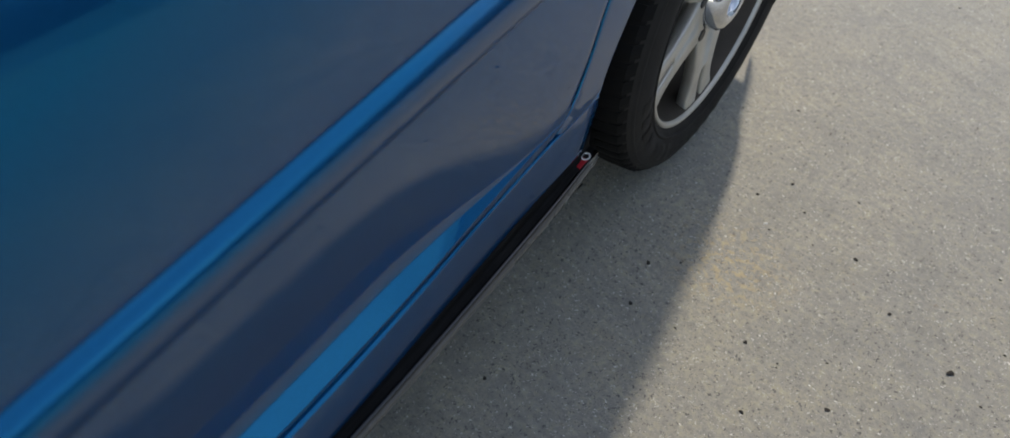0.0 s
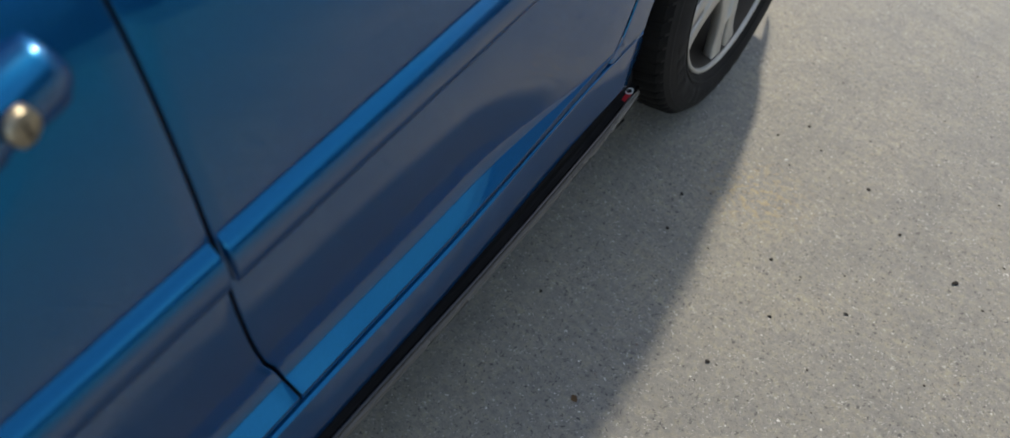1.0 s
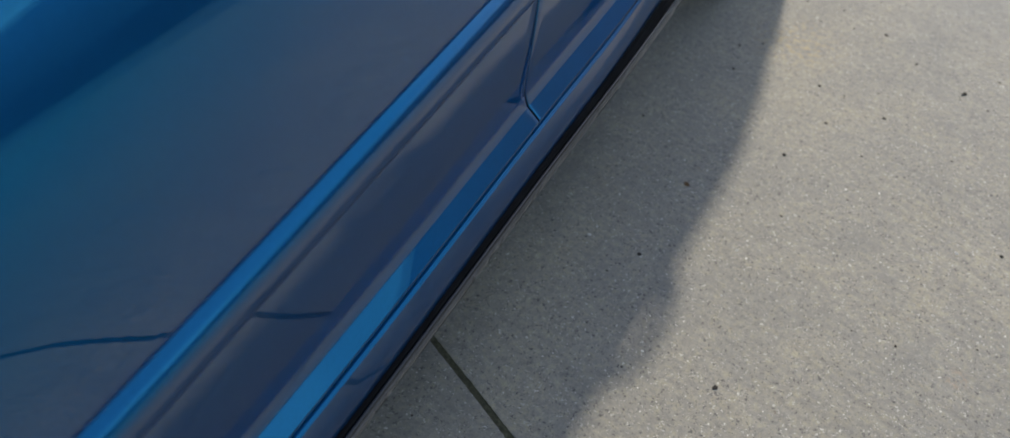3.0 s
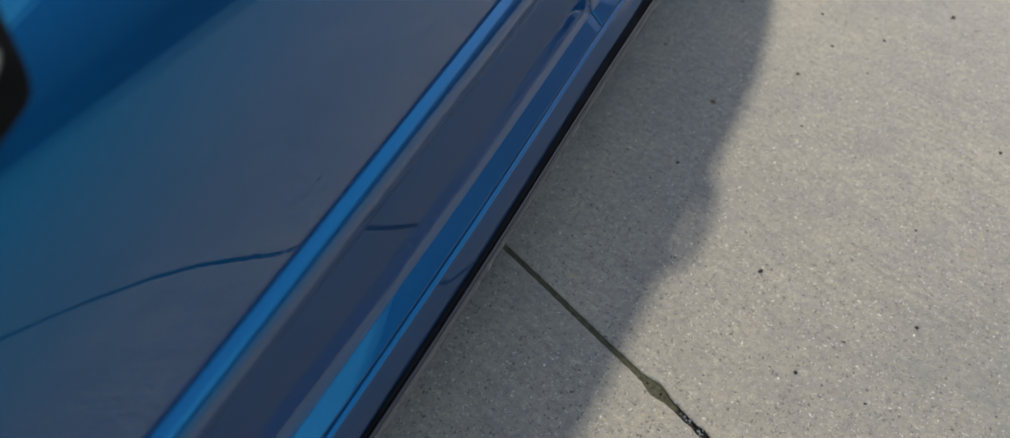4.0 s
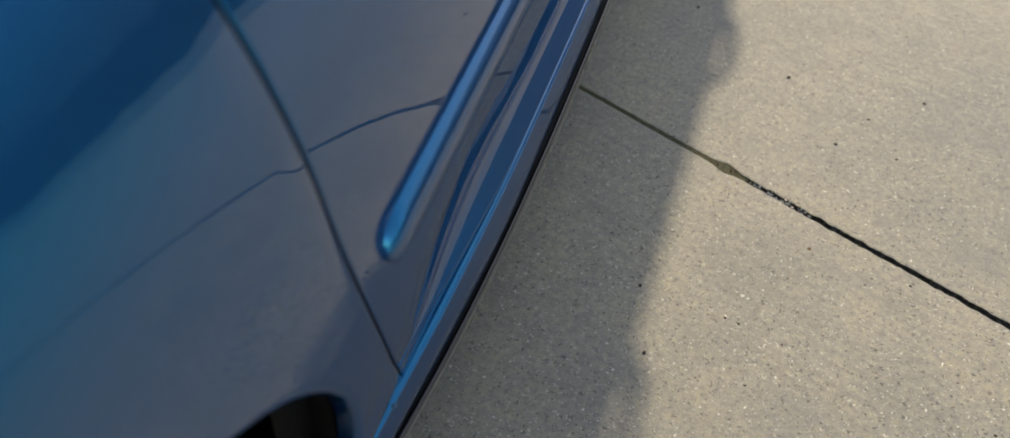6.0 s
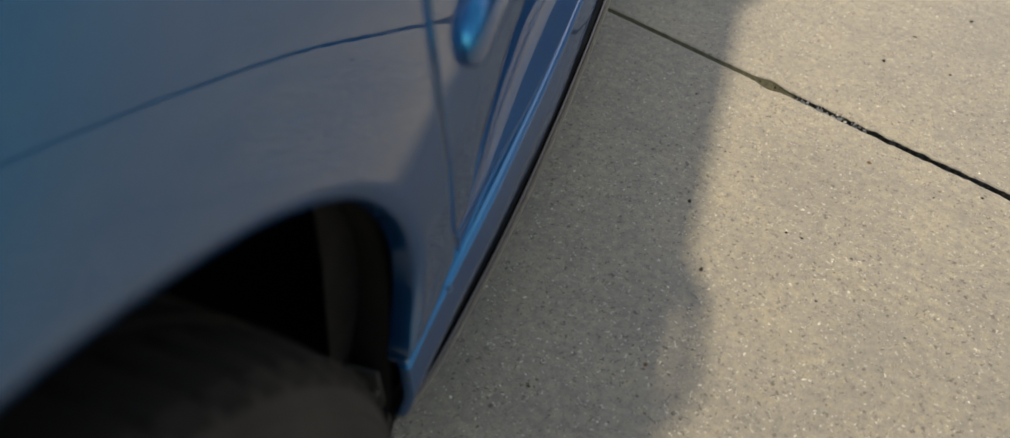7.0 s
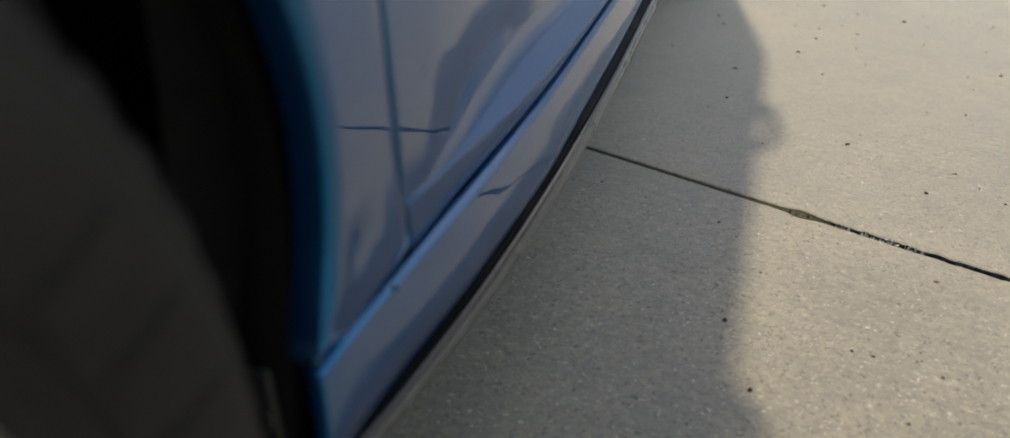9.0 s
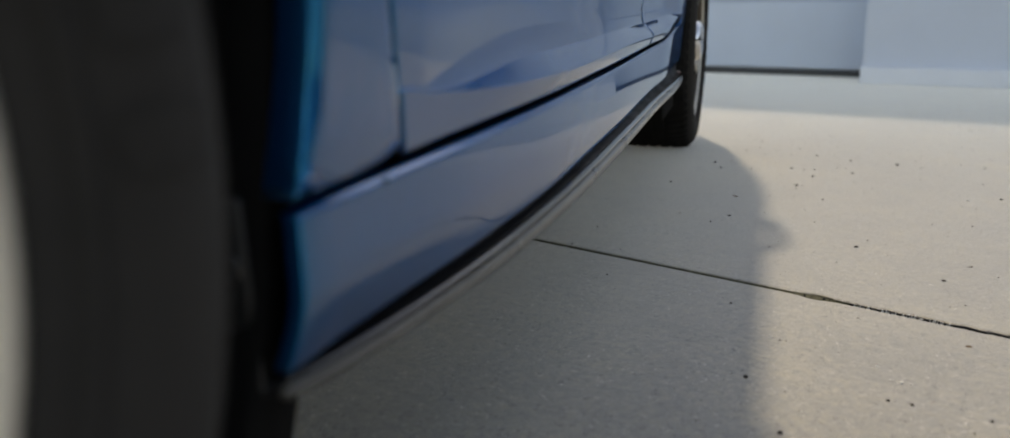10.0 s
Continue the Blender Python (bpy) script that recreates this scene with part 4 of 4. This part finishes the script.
bumper("front_bumper", -0.84, -1.26, 0.22, 0.66, "glossy blue front bumper")
bumper("rear_bumper", 2.34, 2.66, 0.26, 0.66, "glossy blue rear bumper")
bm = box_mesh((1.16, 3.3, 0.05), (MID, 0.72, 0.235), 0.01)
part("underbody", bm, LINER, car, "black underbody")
# unseen plate, added to stop light leaking out below the sills
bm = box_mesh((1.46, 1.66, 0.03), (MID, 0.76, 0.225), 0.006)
part("floor_pan", bm, LINER, car, "black floor pan between the sills, unseen, keeps light from under the car")
bm = box_mesh((1.40, 2.3, 0.30), (MID, 1.10, 0.66), 0.08, 3)
part("cabin_interior", bm, BLACK_PLASTIC, car, "dark cabin interior")


# ---- ground ----
JOINT_AT, JOINT_WAY = Vector((0.254, 0.672)), Vector((1.0, -0.435)).normalized()


def make_ground():
    """One concrete sheet with a ragged joint sunk into it."""
    across = Vector((-JOINT_WAY.y, JOINT_WAY.x))
    us = [-90, -30, -8, -3] + [float(u) for u in np.arange(-1.6, 1.6, 0.003)] + [3, 8, 30, 90]
    bm = bmesh.new()
    rows = []
    for u in us:
        blob = math.exp(-((u - 0.008) / 0.018) ** 2)
        f = ease(0.0, 0.12, u)
        wl = 0.0050 + (0.0006 + 0.0024 * f) * noise.noise((u * 60, 0, 0)) + 0.0013 * noise.noise((u * 190, 3, 0)) + 0.006 * blob + 0.0008 * f
        wr = 0.0050 + (0.0006 + 0.0024 * f) * noise.noise((u * 60, 9, 0)) + 0.0013 * noise.noise((u * 190, 7, 0)) + 0.007 * blob
        shift = 0.0025 * noise.noise((u * 4, 20, 0))
        row = []
        for v, z in ((-90, 0), (-1.5, 0), (shift - wl - 0.003, 0), (shift - wl, -0.0012), (shift - wl * 0.75, -0.0025 - 0.004 * f), (shift + wr * 0.75, -0.0025 - 0.0045 * f), (shift + wr, -0.0012), (shift + wr + 0.003, 0), (1.5, 0), (90, 0)):
            p = JOINT_AT + JOINT_WAY * u + across * v
            row.append((p.x, p.y, z))
        rows.append(row)
    grid_mesh(rows, bm=bm)
    bm.normal_update()
    for f in bm.faces:
        if f.normal.z < 0:
            f.normal_flip()
    bm.faces.ensure_lookup_table()
    k = len(rows[0]) - 1
    for i, f in enumerate(bm.faces):
        f.material_index = (1 if us[i // k] > 0.045 + 0.02 * noise.noise((i // k * 0.9, 1, 5)) else 2) if (i % k) in (3, 4, 5) else 0
    g = part("ground", bm, (CONCRETE, SOIL, MOSS), None, smooth=False)
    return tagged(g, "weathered grey concrete yard with one dirty expansion joint", "ground", kind="structure")


make_ground()


# ---- building behind ----
def wall_frame(x, y):
    """The building's own axes: s along the wall, d towards the yard."""
    return Matrix.Translation((x, y, 0)) @ Matrix.Rotation(radians(-17), 4, "Z")


B = wall_frame(0.95, 5.70)


def wall_box(name, s0, s1, d0, d1, z0, z1, mat, parent=None, label="", category="", kind="structure", bevel=0.004):
    bm = box_mesh((s1 - s0, d1 - d0, z1 - z0), ((s0 + s1) / 2, (d0 + d1) / 2, (z0 + z1) / 2), bevel)
    ob = part(name, bm, mat, parent, smooth=False)
    if parent is None:
        ob.matrix_world = B
        tagged(ob, label, category, kind=kind)
    elif label:
        tagged(ob, label)
    return ob


wall_box("wall_north", 0.0, 2.0, -0.55, 0.0, 0.0, 2.7, WALL_PAINT, label="pale grey rendered wall with a white plinth", category="wall")
# unseen stretch; its grey is darkened to dim what the doors reflect
wall_box("wall_north_far", 2.0, 9.0, -0.52, 0.0, 0.0, 2.7, WALL_GREY, label="unseen far stretch of wall, darkened to dim its reflection in the doors", category="wall")
wall_box("wall_pier", -9.0, -4.2, -0.55, 0.0, 0.0, 2.7, WALL_PAINT, label="pale grey rendered wall beside the garage door", category="wall")
wall_box("wall_lintel", -4.2, 0.0, -0.55, 0.0, 2.4, 2.7, WALL_PAINT, label="pale grey lintel over the garage door", category="wall")
door = wall_box("door_1", -4.2, 0.0, 0.10, 0.16, 0.02, 2.42, DOOR_PAINT, label="pale blue-grey panelled garage door, closed", category="door")
for i in range(5):
    wall_box("panel", -4.16, -0.04, 0.085, 0.10, 0.05 + 0.472 * i, 0.05 + 0.472 * i + 0.458, DOOR_PAINT, door, bevel=0.008)
wall_box("bottom_seal", -4.19, -0.01, 0.08, 0.10, 0.0, 0.045, DOOR_SEAL, door, "black rubber seal along the door's foot")
# unseen roof and back wall, added to block sun leaking behind the door
wall_box("building_roof", -9.0, 9.0, -0.55, 5.0, 2.72, 2.85, WALL_PAINT, label="flat roof slab, unseen, added to keep sun off the garage door", category="roof")
wall_box("wall_back", -9.0, 9.0, 4.8, 5.0, 0.0, 2.7, WALL_PAINT, label="plain back wall, unseen, added to keep out the sun", category="wall")
wall_box("plinth", 0.0, 2.0, -0.60, -0.555, 0.0, 0.10, PLINTH, label="white painted plinth along the wall's foot", category="plinth")


# unseen dark wall and fence, added for their reflection in the doors
FENCE = plain("dark surface of unseen wall and fence", (0.05, 0.055, 0.06), 0.85, 0.2, 3)
bm = box_mesh((0.2, 40.0, 2.6), (8.6, 0.0, 1.3), 0.01)
tagged(part("wall_east", bm, FENCE, None, smooth=False), "plain dark wall, unseen, stands for the dark band the doors reflect", "wall", kind="structure")
wall_box("wall_fence", 2.2, 8.8, -1.30, -1.16, 0.0, 0.92, FENCE, label="plain dark low fence, unseen, stands for a dark band the doors reflect", category="fence")


# ---- small things on the ground ----
def chip(name, at, size, mat, label, seed, flat=0.35):
    rnd = random.Random(seed)
    bm = bmesh.new()
    bmesh.ops.create_icosphere(bm, subdivisions=1, radius=1.0)
    for v in bm.verts:
        v.co *= 0.55 + 0.45 * rnd.random()
        v.co = Vector((v.co.x * size * 0.5, v.co.y * size * (0.3 + 0.2 * rnd.random()), v.co.z * size * flat * 0.5))
    bmesh.ops.rotate(bm, matrix=Matrix.Rotation(rnd.random() * 6.28, 3, "Z"), verts=bm.verts)
    low = min(v.co.z for v in bm.verts)
    bmesh.ops.translate(bm, vec=(0, 0, -low - 0.0004), verts=bm.verts)
    ob = part(name, bm, mat, None, smooth=False)
    ob.location = (at[0], at[1], 0)
    return tagged(ob, label, "debris", group="scraps on the concrete")


for i, (x, y, size, kind_) in enumerate(((0.647, 1.416, 0.009, "d"), (0.539, 1.149, 0.008, "d"), (0.427, 0.788, 0.0085, "d"), (0.380, 0.296, 0.006, "p"), (0.324, 0.164, 0.006, "p"), (0.267, 1.688, 0.009, "d"),
                                         (0.415, 1.860, 0.009, "d"), (0.197, 2.018, 0.009, "d"), (0.329, 0.414, 0.006, "p"), (0.335, 0.943, 0.0115, "d"), (0.570, 0.950, 0.0085, "d"), (0.142, 1.110, 0.010, "d"), (0.055, 1.105, 0.010, "p"), (0.309, 1.585, 0.010, "d"),
                                         (0.197, 1.911, 0.009, "p"), (0.088, 1.728, 0.010, "d"), (0.104, 1.647, 0.011, "d"), (0.339, 1.929, 0.010, "d"), (0.009, 1.421, 0.009, "d"),
                                         (0.160, 1.962, 0.009, "d"), (0.517, 1.814, 0.014, "d"), (0.400, 1.657, 0.010, "d"), (0.269, 1.459, 0.010, "d"), (0.582, 1.384, 0.009, "p"),
                                         (0.147, 1.297, 0.016, "b"), (0.321, 0.416, 0.008, "p"), (0.404, 0.538, 0.009, "b"), (0.180, 0.386, 0.009, "d"), (0.209, 0.277, 0.010, "d"),
                                         (0.372, 0.615, 0.006, "p"), (0.360, 0.628, 0.005, "p"), (0.168, 0.124, 0.009, "b"))):
    if kind_ == "d":
        chip("grit", (x, y), size, DARK_DEBRIS, "small dark scrap of grit on concrete", i)
    elif kind_ == "p":
        chip("stone_chip", (x, y), size, PALE_DEBRIS, "small pale stone chip on concrete", i)
    else:
        chip("leaf_scrap", (x, y), size, BROWN_DEBRIS, "small dry brown leaf scrap on concrete", i, 0.15)


def make_grit():
    rnd = random.Random(5)
    bm = bmesh.new()
    for i in range(900):
        x, y = rnd.uniform(-0.1, 1.3), rnd.uniform(-0.2, 3.2)
        s = 0.0012 + 0.0022 * rnd.random() ** 3
        a = rnd.random() * 6.28
        vs = []
        for k in range(5):
            q = a + k * 2 * math.pi / 5
            r = s * (0.6 + 0.7 * rnd.random())
            vs.append(bm.verts.new((x + r * math.cos(q), y + r * 0.7 * math.sin(q), -0.0003)))
        t = bm.verts.new((x, y, s * 0.6))
        for k in range(5):
            f = bm.faces.new((vs[k], vs[(k + 1) % 5], t))
            f.material_index = 0 if i % 4 else 1
    # stones and crumbs caught in the joint
    across = Vector((-JOINT_WAY.y, JOINT_WAY.x))
    for i in range(170):
        u = rnd.uniform(0.05, 0.16) if i % 3 == 0 else rnd.uniform(-0.02, 0.95)
        p = JOINT_AT + JOINT_WAY * u + across * rnd.gauss(0.0, 0.0042)
        s = 0.0012 + 0.0022 * rnd.random() ** 2
        a = rnd.random() * 6.28
        base = -0.0045
        vs = [bm.verts.new((p.x + s * (0.6 + 0.7 * rnd.random()) * math.cos(a + k * 1.2566), p.y + s * (0.5 + 0.6 * rnd.random()) * math.sin(a + k * 1.2566), base)) for k in range(5)]
        t = bm.verts.new((p.x, p.y, base + 0.003 + s * 0.9))
        for k in range(5):
            f = bm.faces.new((vs[k], vs[(k + 1) % 5], t))
            f.material_index = 1 if i % 3 == 0 else 0
    g = part("grit_scatter", bm, (DARK_DEBRIS, PALE_DEBRIS), None, smooth=False)
    return tagged(g, "fine dark and pale grit scattered over the concrete", "grit", kind="stuff")


make_grit()
